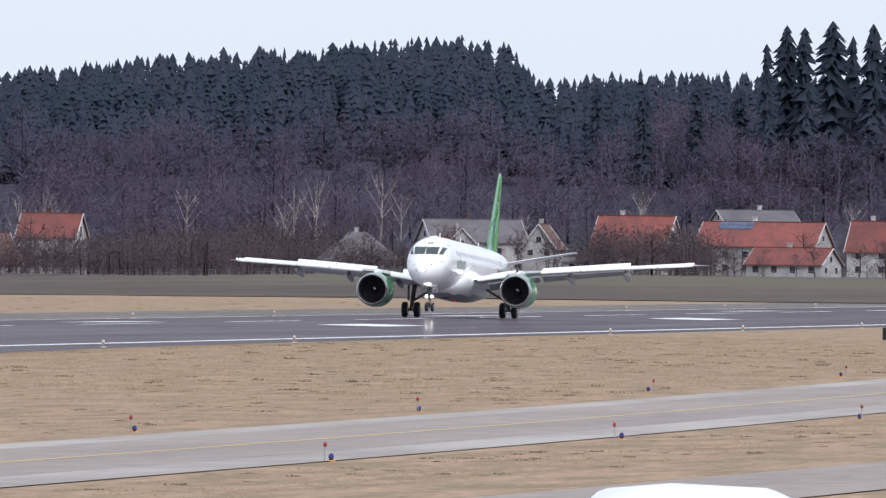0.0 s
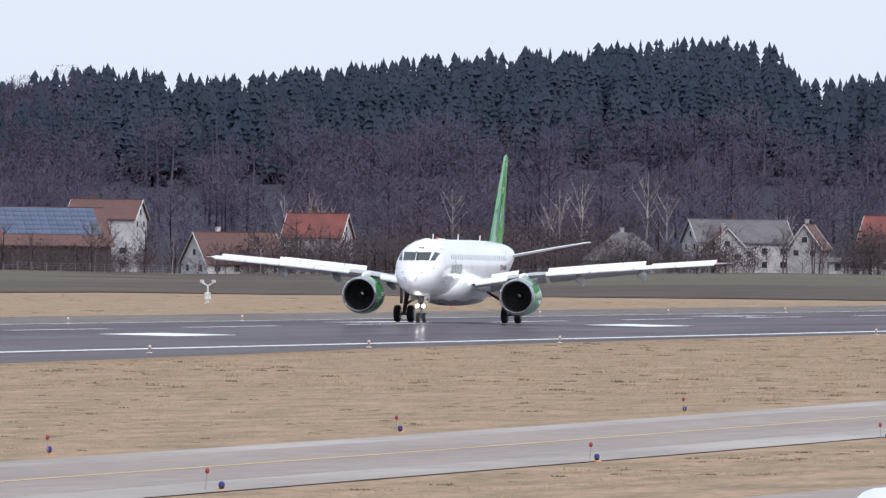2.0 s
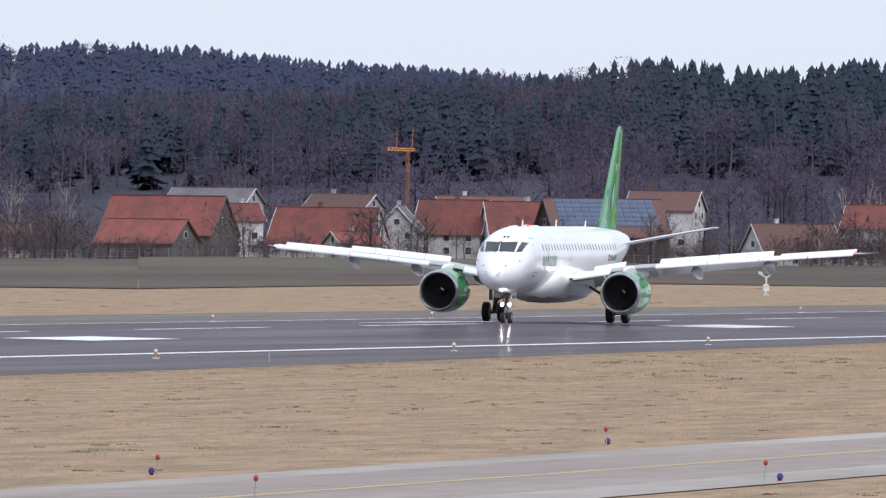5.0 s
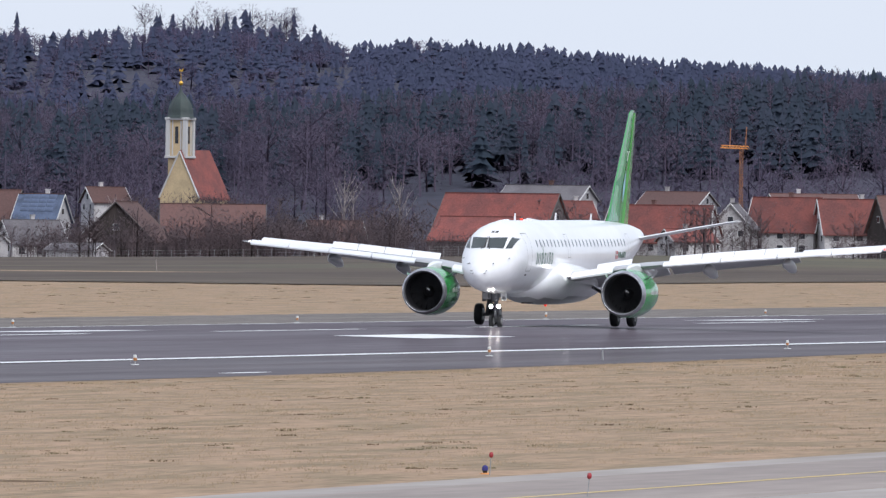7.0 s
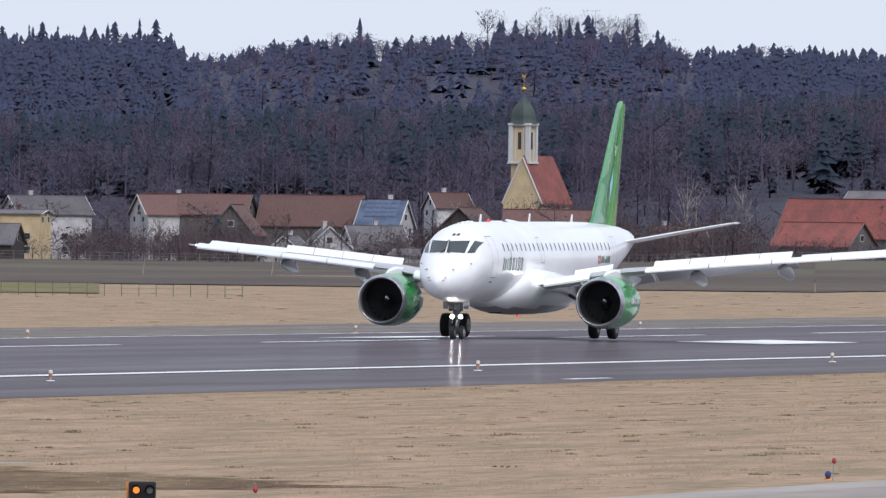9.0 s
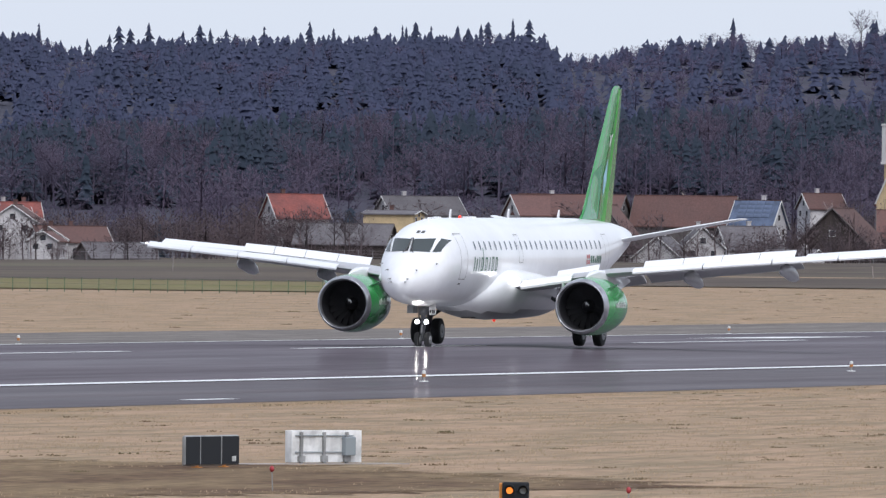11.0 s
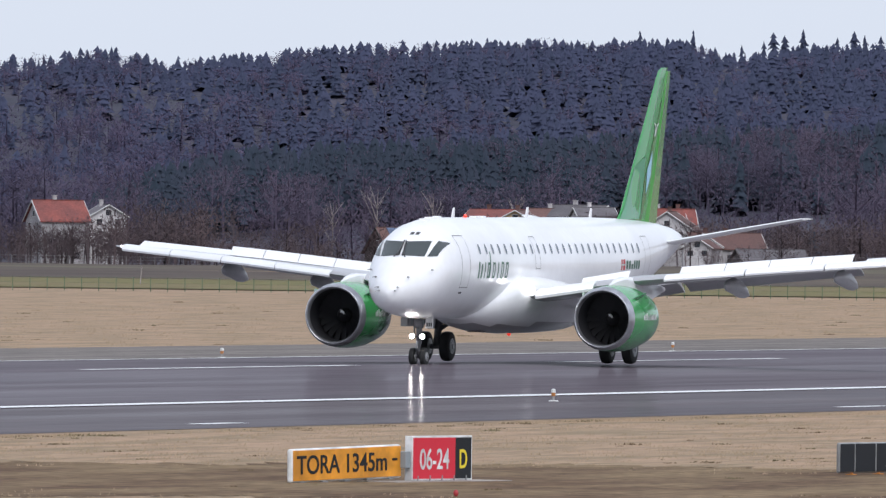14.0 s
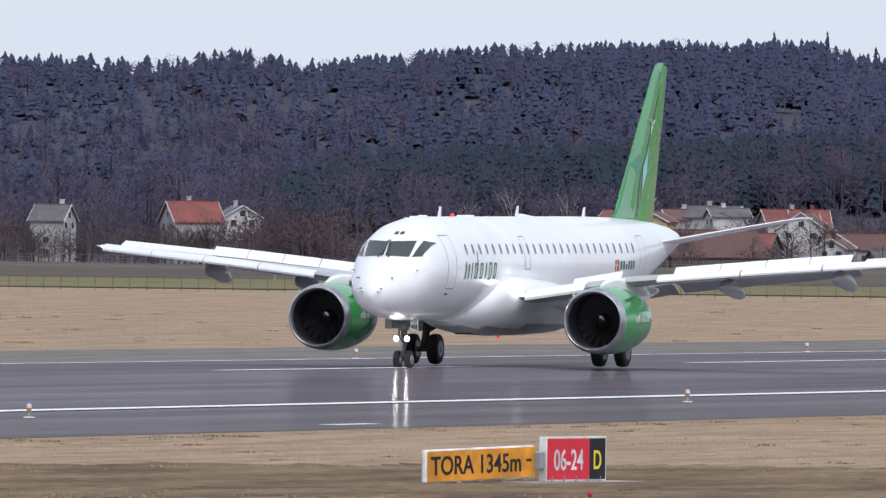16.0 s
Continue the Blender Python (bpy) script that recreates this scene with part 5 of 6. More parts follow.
house(12.895, 2990, 24.7, 4.1, 6.6, -0.8, "side", "timber", "tile_red", -30)
house(12.970, 2950, 17.0, 3.1, 4.0, -1.5, "side", "timber", "tile_red", -30)
house(12.737, 3060, 16.9, 6.1, 2.7, 2.8, "side", "plaster", "tile_grey")
house(12.648, 3030, 7.3, 5.0, 2.9, 0.8, "side", "plaster", "tile_red")
house(12.336, 2980, 21.1, 2.8, 6.3, -1.0, "side", "plaster", "tile_red", -24)
house(12.248, 2950, 8.7, 2.4, 2.0, -0.6, "side", "plaster", "tile_red", 24)
house(12.085, 2985, 8.2, 4.6, 4.3, -0.3, "gable", "plaster", "tile_grey")
house(11.897, 3000, 13.4, 3.6, 5.9, 0.3, "side", "plaster", "tile_red", -16)
house(11.665, 2995, 13.9, 3.1, 6.0, 0.5, "side", "plaster", "tile_red")
house(12.283, 3070, 12.7, 5.3, 2.3, 3.1, "side", "plaster", "tile_brown")
house(11.809, 3080, 17.0, 5.1, 2.1, 3.4, "side", "plaster", "tile_brown")
house(14.835, 2950, 9.2, 2.0, 3.6, -3.6, "gable", "plaster", "tile_grey")
house(14.707, 2960, 8.2, 3.7, 3.6, -3.5, "gable", "plaster", "tile_grey")
house(14.542, 2975, 11.0, 3.2, 4.0, -3.2, "side", "plaster", "tile_grey")
house(14.379, 2940, 9.3, 1.5, 1.2, -2.7, "side", "plaster", "tile_grey")
house(14.209, 2985, 14.9, 3.3, 6.8, -2.6, "gable", "timber_dark", "tile_brown")
house(13.907, 3010, 19.7, 3.6, 5.7, -2.0, "side", "timber_dark", "tile_brown", 0)
house(14.757, 3060, 20.0, 5.3, 5.3, -1.1, "side", "timber", "tile_brown", -12)
house(14.505, 3050, 8.9, 5.0, 4.7, -0.9, "side", "plaster", "solar")
house(14.284, 3090, 7.5, 6.4, 2.6, 1.3, "side", "plaster", "tile_brown")
house(13.482, 3010, 10.4, 2.6, 3.6, -1.7, "side", "plaster", "tile_brown")
house(15.156, 3060, 21.1, 6.9, 3.5, -0.9, "side", "timber", "tile_brown")
house(15.022, 3030, 8.9, 3.1, 5.2, -0.7, "gable", "timber", "tile_brown")
house(16.125, 3040, 10.7, 5.8, 4.1, -1.0, "side", "plaster", "tile_red")
house(15.944, 2970, 17.9, 2.4, 3.5, -2.3, "side", "timber_dark", "tile_grey")
house(15.778, 3030, 10.1, 6.3, 0.6, -0.8, "side", "plaster_cream", "tile_grey")
house(15.688, 3070, 15.4, 6.4, 3.2, -0.8, "side", "plaster", "tile_grey")
house(16.912, 2990, 13.9, 1.8, 2.7, -2.0, "side", "plaster", "tile_brown", 14)
house(16.750, 2950, 13.0, 1.1, 2.6, -4.0, "side", "timber", "tile_grey")
house(17.085, 3050, 7.4, 5.3, 3.7, -2.2, "side", "plaster", "tile_red")
house(15.268, 3060, 11.6, 6.3, 3.5, -0.5, "side", "plaster", "tile_brown")
house(17.997, 2970, 15.6, 3.7, 4.3, -5.2, "side", "timber_dark", "tile_brown", 28, 1)
house(17.451, 2965, 22.0, 3.4, 4.5, -5.0, "side", "timber", "tile_brown", 28)
house(17.767, 2990, 5.7, 4.1, 3.0, -2.9, "gable", "timber", "tile_grey", 14)
house(17.704, 3050, 10.5, 4.4, 1.3, 0.6, "side", "plaster", "tile_red")
house(17.625, 3040, 7.3, 3.7, 1.8, 0.7, "gable", "plaster_cream", "tile_brown")
house(17.368, 3050, 7.4, 4.7, 1.4, 0.8, "side", "plaster", "tile_grey")
house(17.526, 3060, 7.4, 4.2, 1.7, 0.7, "side", "plaster", "tile_brown")
house(17.096, 3020, 9.9, 4.2, 3.1, -1.0, "gable", "plaster", "tile_brown")
house(16.967, 2990, 7.7, 2.1, 2.3, -1.9, "gable", "plaster", "tile_brown")
house(19.242, 3000, 9.8, 5.0, 3.5, -1.5, "side", "plaster", "tile_red")
house(19.079, 3010, 7.3, 5.7, 2.0, -1.4, "gable", "plaster", "tile_grey")
house(19.726, 3020, 6.8, 4.2, 2.7, -0.8, "side", "plaster", "tile_grey")
house(17.420, 3060, 11.6, 4.7, 2.0, 0.6, "side", "plaster", "tile_grey")
house(16.989, 2970, 5.6, 2.3, 1.6, -2.3, "gable", "plaster", "tile_brown")
house(17.153, 3050, 10.5, 4.7, 2.4, -0.3, "side", "plaster", "tile_red")
house(17.330, 2975, 14.4, 2.3, 2.6, -2.5, "side", "timber", "tile_red")


# ---------------------------------------------------------------- church and crane
def build_church():
    x, y = polar(14.024, 3080)
    g = terrain(x, y)
    ob = new("church")
    ob.matrix_basis = pose(x, y, g, 0, 0, 14 - 23)
    tagged(ob, "yellow and white village church with an onion-domed tower", "church")
    hw, z1 = 1.72, 23.4 - g
    bm = bmesh.new()
    box(bm, -hw, hw, -hw, hw, -0.5, z1 - 7.2)
    part("tower_base", bm, M["plaster_cream"], ob, "cream rendered tower base")
    bm = bmesh.new()
    box(bm, -hw, hw, -hw, hw, z1 - 7.0, z1)
    part("tower", bm, M["plaster_cream"], ob, "cream rendered belfry")
    for sx in (-1, 1):
        for sy in (-1, 1):
            bm = bmesh.new()
            box(bm, sx * hw - 0.4, sx * hw + 0.4, sy * hw - 0.4, sy * hw + 0.4, z1 - 7.2, z1)
            part("corner_pilaster", bm, M["trimw"], ob, "white corner pilaster")
    for z in (z1 - 7.2, z1):
        bm = bmesh.new()
        box(bm, -hw - 0.55, hw + 0.55, -hw - 0.55, hw + 0.55, z - 0.15, z + 0.3, bevel=0.08)
        part("cornice", bm, M["trimw"], ob, "white cornice")
    for rz in (0, 90, 180, 270):
        bm = bmesh.new()
        box(bm, -0.32, 0.32, -hw - 0.06, -hw + 0.02, z1 - 4.6, z1 - 1.4, pose(0, 0, 0, 0, 0, rz))
        part("belfry_window", bm, M["window"], ob, "tall dark belfry opening")
        bm = bmesh.new()
        for u in (-1, 1):
            box(bm, u * 0.85 - 0.13, u * 0.85 + 0.13, -hw - 0.08, -hw + 0.02, z1 - 6.8, z1 - 0.3, pose(0, 0, 0, 0, 0, rz))
        part("pilaster", bm, M["trimw"], ob, "white pilasters")
    bm = bmesh.new()
    n = 8
    rings = [[(r * math.cos(2 * math.pi * (i + 0.5) / n), r * math.sin(2 * math.pi * (i + 0.5) / n), z1 + z) for i in range(n)]
             for z, r in ((0.25, 2.7), (0.7, 2.4), (1.5, 2.35), (2.5, 2.15), (3.5, 1.65), (4.4, 0.95), (5.0, 0.42), (5.6, 0.18), (6.5, 0.07))]
    loft(bm, rings)
    part("dome", bm, M["copper"], ob, "green copper onion dome", smooth=True)
    bm = bmesh.new()
    bmesh.ops.create_uvsphere(bm, u_segments=12, v_segments=8, radius=0.42, matrix=Matrix.Translation((0, 0, z1 + 6.75)))
    rod(bm, (0, 0, z1 + 6.7), (0, 0, z1 + 9.0), 0.05, 0.04, 6)
    part("gilt_ball", bm, M["gold"], ob, "gilded ball on a rod", smooth=True)
    bm = bmesh.new()
    v = [bm.verts.new(p) for p in ((-0.45, -0.04, z1 + 9.5), (-0.3, -0.04, z1 + 8.95), (0.3, -0.04, z1 + 8.95), (0.5, -0.04, z1 + 9.55), (0.05, -0.04, z1 + 9.2))]
    f = bm.faces.new(v)
    ex = bmesh.ops.extrude_face_region(bm, geom=[f])
    bmesh.ops.translate(bm, vec=(0, 0.08, 0), verts=[q for q in ex["geom"] if isinstance(q, bmesh.types.BMVert)])
    part("weathercock", bm, M["gold"], ob, "gilded weathercock")
    # nave, its gable towards the airfield
    zr, ze = 17.2 - g, 9.0 - g
    bm = bmesh.new()
    pr = [(-3.9, -0.5), (3.9, -0.5), (3.9, ze), (0, zr), (-3.9, ze)]
    loft(bm, [[(px + 1.2, yy, pz) for px, pz in pr] for yy in (-3.0, 11.0)])
    part("nave", bm, M["plaster_cream"], ob, "cream rendered nave with a tall gable")
    bm = bmesh.new()
    pr = [(-4.3, ze - 0.8), (0, zr), (4.3, ze - 0.8), (4.3, ze - 0.4), (0, zr + 0.4), (-4.3, ze - 0.4)]
    vs = [[bm.verts.new((px + 1.2, yy, pz)) for px, pz in pr] for yy in (-2.9, 11.4)]
    for i in range(6):
        bm.faces.new((vs[0][i], vs[0][(i + 1) % 6], vs[1][(i + 1) % 6], vs[1][i]))
    for e_ in vs:
        bm.faces.new((e_[0], e_[1], e_[4], e_[5]))
        bm.faces.new((e_[1], e_[2], e_[3], e_[4]))
    part("nave_roof", bm, M["tile_red"], ob, "red tiled nave roof")
    bm = bmesh.new()
    for sx in (-1, 1):
        rod(bm, (sx * 4.1 + 1.2, -3.1, ze - 0.4), (1.2, -3.1, zr + 0.2), 0.16, 0.16, 4)
    part("gable_trim", bm, M["trimw"], ob, "white gable coping")


def build_crane():
    x, y = polar(12.062, 3050)
    g = terrain(x, y)
    ob = new("tower_crane")
    ob.matrix_basis = pose(x, y, g, 0, 0, 12 + 25)
    tagged(ob, "small orange tower crane standing behind the houses", "crane")
    zj, zt = 19.0 - g, 22.2 - g
    bm = bmesh.new()
    for sx in (-0.24, 0.24):
        for sy in (-0.24, 0.24):
            rod(bm, (sx, sy, 0), (sx, sy, zj), 0.06, 0.06, 5)
    n = int(zj / 1.1)
    for i in range(n):
        a_, b_ = i * zj / n, (i + 1) * zj / n
        s_ = 1 if i % 2 else -1
        rod(bm, (-0.24 * s_, -0.24, a_), (0.24 * s_, -0.24, b_), 0.04, 0.04, 4)
        rod(bm, (-0.24, 0.24 * s_, a_), (-0.24, -0.24 * s_, b_), 0.04, 0.04, 4)
    part("mast", bm, M["crane"], ob, "orange lattice mast")
    bm = bmesh.new()
    for yy, zz in ((-0.2, 0), (0.2, 0), (0, 0.45)):
        rod(bm, (-4.2, yy, zj + zz + 0.15), (1.2, yy, zj + zz), 0.08, 0.08, 5)
    for i in range(8):
        xx = -4.2 + i * 0.72
        rod(bm, (xx, -0.3, zj), (xx + 0.36, 0, zj + 0.6), 0.05, 0.05, 4)
        rod(bm, (xx + 0.36, 0, zj + 0.6), (xx + 0.72, -0.3, zj), 0.05, 0.05, 4)
    part("jib", bm, M["orange"], ob, "orange jib, folded short")
    bm = bmesh.new()
    rod(bm, (0.8, 0, zj), (1.0, 0, zt + 0.9), 0.14, 0.09, 5)
    rod(bm, (-2.4, 0, zj + 0.4), (-2.3, 0, zt + 0.6), 0.11, 0.07, 5)
    part("apex", bm, M["crane"], ob, "orange apex post")


build_church()
build_crane()


# ---------------------------------------------------------------- trees
def conifer_shape(seed, tiers=13, pts=8, slim=0.17, gaps=0.0, power=0.75, foot=0.12):
    """Unit spruce (height 1): tiers of ragged drooping boughs round a stem; arrays of points and triangles."""
    rng = np.random.RandomState(seed)
    v, f = [], []
    for t in range(tiers):
        k = min(max((t + rng.uniform(-0.3, 0.3)) / tiers, 0.0), 0.96)
        z0 = foot + (0.97 - foot) * k
        r = slim * ((1 - k) ** power) + 0.006
        ph = rng.uniform(0, 6.28)
        b = len(v)
        v.append((rng.uniform(-0.005, 0.005), rng.uniform(-0.005, 0.005), min(0.99, z0 + 1.6 / tiers * rng.uniform(0.8, 1.2))))
        n = pts * 2
        for i in range(n):
            w = ph + 2 * math.pi * (i + rng.uniform(-0.3, 0.3)) / n
            rr = r * (rng.uniform(0.75, 1.3) if i % 2 else rng.uniform(0.35, 0.7)) * (0.4 if rng.rand() < gaps else 1)
            v.append((rr * math.cos(w), rr * math.sin(w), z0 + (rng.uniform(-0.03, 0.012) if i % 2 else rng.uniform(0.0, 0.025))))
        f += [(b, b + 1 + i, b + 1 + (i + 1) % n) for i in range(n)]
    b = len(v)
    for i in range(4):
        w = math.pi / 2 * i
        v.append((0.011 * math.cos(w), 0.011 * math.sin(w), 0))
    v.append((0, 0, 1.0))
    f += [(b + i, b + (i + 1) % 4, b + 4) for i in range(4)]
    return np.array(v), np.array(f)


def bare_shape(seed, twigs=230, width=0.011, spread=0.30, low=0.22, limbs=13, upright=0.9, length=(0.03, 0.075), fill=0.6):
    """Unit leafless tree (height 1): stem, limbs and a haze of thin twigs. Returns points, triangles, count of wood triangles."""
    rng = np.random.RandomState(seed)
    v, f = [], []

    def spike(p, q, r0, r1=0.0):
        p, q = np.array(p), np.array(q)
        d = (q - p) / (np.linalg.norm(q - p) + 1e-9)
        s = np.cross(d, (0.3, 0.9, 0.2))
        s /= np.linalg.norm(s)
        u = np.cross(d, s)
        b = len(v)
        for i in range(3):
            w = 2 * math.pi * i / 3
            v.append(p + r0 * (math.cos(w) * s + math.sin(w) * u))
        if r1:
            for i in range(3):
                w = 2 * math.pi * i / 3
                v.append(q + r1 * (math.cos(w) * s + math.sin(w) * u))
            for i in range(3):
                j = (i + 1) % 3
                f.append((b + i, b + j, b + 3 + j))
                f.append((b + i, b + 3 + j, b + 3 + i))
        else:
            v.append(q)
            for i in range(3):
                f.append((b + i, b + (i + 1) % 3, b + 3))
    tips = []
    bend = rng.uniform(-0.03, 0.03, 2)
    spike((0, 0, 0), (bend[0], bend[1], 0.45), 0.017, 0.011)
    spike((bend[0], bend[1], 0.45), (bend[0] * 1.5, bend[1] * 1.2, 0.95), 0.011, 0.002)
    for i in range(limbs):
        z = rng.uniform(low, 0.75)
        w = rng.uniform(0, 6.28)
        ln = rng.uniform(0.5, 1.0) * spread * (1.15 - 0.5 * z)
        p = np.array((bend[0] * z * 2, bend[1] * z * 2, z))
        q = p + np.array((math.cos(w) * ln, math.sin(w) * ln, ln * upright * rng.uniform(0.7, 1.5)))
        q[2] = min(q[2], 0.97)
        spike(p, q, 0.0055, 0.0015 if limbs > 9 else 0.0)
        tips.append((p, q))
        for _ in range(2 if limbs > 9 else 1):
            s = p + (q - p) * rng.uniform(0.3, 0.8)
            e_ = s + rng.uniform(-1, 1, 3) * ln * 0.4 + np.array((0, 0, ln * 0.35))
            spike(s, e_, 0.003)
            tips.append((s, e_))
    wood_n = len(f)
    mid = low + (1 - low) * 0.52
    lobes = [(rng.uniform(-0.6, 0.6) * spread, rng.uniform(-0.6, 0.6) * spread, mid + rng.uniform(-0.35, 0.32) * (1 - low), rng.uniform(0.4, 0.7)) for _ in range(6)]
    for i in range(twigs):
        if rng.rand() < fill:
            # fine outer twigs in the rounded lobes of the crown
            lx, ly, lz, lr = lobes[rng.randint(6)]
            d = rng.normal(0, 1, 3)
            d /= np.linalg.norm(d)
            s = np.array((lx, ly, lz)) + d * np.array((spread, spread, 0.5 * (1 - low))) * lr * rng.rand() ** 0.4
            s[2] = min(max(s[2], low * 0.6), 0.97)
            d = d * 0.7 + rng.uniform(-0.6, 0.6, 3) + np.array((0, 0, 0.5))
        else:
            p, q = tips[rng.randint(len(tips))]
            s = p + (q - p) * rng.uniform(0.25, 1.0)
            d = (q - p) / (np.linalg.norm(q - p) + 1e-6) * 0.5 + rng.uniform(-1, 1, 3) + np.array((0, 0, 0.45))
        d /= np.linalg.norm(d)
        ln = rng.uniform(*length)
        side = np.cross(d, rng.uniform(-1, 1, 3))
        side /= np.linalg.norm(side) + 1e-6
        b = len(v)
        v += [s + side * width * 0.6, s - side * width * 0.6, s + d * ln]
        f.append((b, b + 1, b + 2))
    return np.array(v), np.array(f), wood_n


ROUND = {}


def round_normals(shape):
    """Points, triangles turned outwards, and normals that follow the rounded crown of a unit plant."""
    key = id(shape[0])
    if key not in ROUND:
        v, f = shape[0], np.array(shape[1])
        q = (v - np.array((0, 0, 0.42))) * np.array((1.0, 1.0, 0.45)) + np.array((0, 0, 0.03))
        q /= np.linalg.norm(q, axis=1)[:, None] + 1e-6
        g = np.cross(v[f[:, 1]] - v[f[:, 0]], v[f[:, 2]] - v[f[:, 0]])
        turn = (g * (q[f[:, 0]] + q[f[:, 1]] + q[f[:, 2]])).sum(1) < 0
        f[turn] = f[turn][:, ::-1]
        ROUND[key] = (v, f, q)
    return ROUND[key]


def mass(name, shapes, spots, mat, label, category, soft=False):
    """Many plants joined into one mesh: spots are (shape, x, y, z, height, width factor, turn)."""
    vs, fs, ns, n = [], [], [], 0
    for k, x, y, z, h, wf, rz in spots:
        v, f, q = round_normals(shapes[k])
        c, s = math.cos(rz), math.sin(rz)
        out = np.empty_like(v)
        out[:, 0] = (v[:, 0] * c - v[:, 1] * s) * h * wf + x
        out[:, 1] = (v[:, 0] * s + v[:, 1] * c) * h * wf + y
        out[:, 2] = v[:, 2] * h + z
        vs.append(out)
        # the soft light on a wood: crowns shade as rounded masses
        nn = np.stack((q[:, 0] * c - q[:, 1] * s, q[:, 0] * s + q[:, 1] * c, q[:, 2]), 1) * 0.6 + np.array((0.0, -0.4, 0.65))
        ns.append(nn / np.linalg.norm(nn, axis=1)[:, None])
        fs.append(f + n)
        n += len(v)
    vs, fs = np.concatenate(vs), np.concatenate(fs)
    me = bpy.data.meshes.new(name)
    me.vertices.add(len(vs))
    me.vertices.foreach_set("co", vs.astype(np.float32).ravel())
    me.loops.add(len(fs) * 3)
    me.loops.foreach_set("vertex_index", fs.astype(np.int32).ravel())
    me.polygons.add(len(fs))
    me.polygons.foreach_set("loop_start", np.arange(0, len(fs) * 3, 3, dtype=np.int32))
    me.update(calc_edges=True)
    me.materials.append(mat)
    me.attributes.new("custom_normal", "FLOAT_VECTOR", "POINT").data.foreach_set("vector", np.concatenate(ns).astype(np.float32).ravel())
    if soft:
        me.polygons.foreach_set("use_smooth", np.ones(len(fs), dtype=bool))
    return tagged(new(name, me), label, category, kind="stuff")


def build_woods():
    rng = np.random.RandomState(3)
    con = [conifer_shape(i, 10 + i % 2, 4, 0.15 + 0.02 * (i % 4), 0.08, 0.6 + 0.1 * (i % 3), 0.02) for i in range(8)]
    lean = [conifer_shape(90 + i, 7, 3, 0.19 + 0.02 * (i % 3), 0.05, 0.7, 0.02) for i in range(6)]
    bare = [bare_shape(20 + i, 860, 0.0084, 0.30 + 0.04 * (i % 3), 0.2, 8, length=(0.02, 0.05), fill=0.7) for i in range(6)]
    wide = [bare_shape(40 + i, 860, 0.009, 0.36, 0.10, 8, length=(0.02, 0.05), fill=0.7) for i in range(5)]
    thin = [bare_shape(80 + i, 260, 0.017, 0.34, 0.15, 6, length=(0.035, 0.07), fill=0.75) for i in range(4)]
    open_crown = [bare_shape(140 + i, 420, 0.006, 0.36, 0.15, 12, length=(0.03, 0.08), fill=0.3) for i in range(4)]

    def spots(n, az0, az1, d0, d1, h0, h1, kinds, keep=None, wf=(0.85, 1.2), edge=0.0):
        out = []
        for _ in range(n):
            az = rng.uniform(az0, az1)
            d = rng.uniform(d0, d1)
            if keep is not None and rng.rand() > keep(az, d):
                continue
            x, y = polar(az, d)
            h = rng.uniform(h0, h1)
            out.append((rng.randint(kinds), x, y, terrain(x, y) - 0.4, h, rng.uniform(*wf), rng.uniform(0, 6.28)))
        return out

    def patch(az, d):
        return noise.noise((az * 1.7, d * 0.012, 5.0))
    # nearer wood: spruce over the whole slope, bare crowns in patches
    share = ((6.8, 0.95), (11.0, 0.95), (11.6, 0.55), (17.0, 0.5), (17.4, 0.9), (19.2, 0.9), (20.5, 0.3))
    edge = ((6.8, 1), (18.9, 1), (19.15, 0.25), (19.4, 0.0))
    mass("spruce_wood", con, spots(7200, 6.6, 19.4, 3370, 3660, 9, 14.8, 8, lambda a_, d: lerp(a_, edge) * (lerp(a_, share) if patch(a_, d) > -0.05 else lerp(a_, share) ** 2), (0.95, 1.5)), M["conifer"],
         "dark spruce wood on the slope behind the village", "forest", True)
    mass("bare_wood", bare, spots(800, 11.2, 19.2, 3365, 3600, 10, 14.5, 6, lambda a_, d: 1.0 if patch(a_, d) < 0.12 and lerp(a_, share) < 0.8 else 0.12, (1.0, 1.5)), M["twig"],
         "bare purple-brown woodland among the spruces", "forest")
    mass("bare_belt", bare + wide, spots(640, 6.6, 20.8, 3110, 3370, 11, 20, 11, lambda a_, d: (0.9 if a_ < 15.9 else 0.15) if d > 3200 else (0.95 if a_ > 15.9 else 0.6 + patch(a_, d)), (0.9, 1.3))
         + spots(70, 6.9, 8.35, 3300, 3380, 16, 22, 11, None, (1.0, 1.3)) + spots(170, 8.6, 11.5, 3170, 3370, 11, 17, 11, None, (1.0, 1.5)) + spots(70, 16.0, 20.6, 3080, 3150, 7, 13, 11, None, (1.0, 1.5)), M["twig"],
         "belt of bare purple-brown trees behind the houses", "forest")
    mass("bare_belt_near", wide, spots(380, 7.0, 20.8, 2985, 3110, 5, 12, 5, lambda a_, d: max(0.12, 0.5 + 1.2 * patch(a_, d)), (1.1, 1.7)), M["brown_twig"],
         "bare bushes and garden trees among the houses", "trees")
    bush = [bare_shape(120 + i, 250, 0.018, 0.5, 0.03, 7, upright=0.8, length=(0.035, 0.08), fill=0.7) for i in range(4)]
    mass("garden_bushes", bush, spots(700, 7.0, 20.8, 2890, 2960, 2.0, 5.0, 4, lambda a_, d: max(0.15, 0.5 + 1.3 * patch(a_ * 2, d)), (1.2, 2.0)), M["brown_twig"],
         "bare brown bushes and hedges before the houses", "bushes")
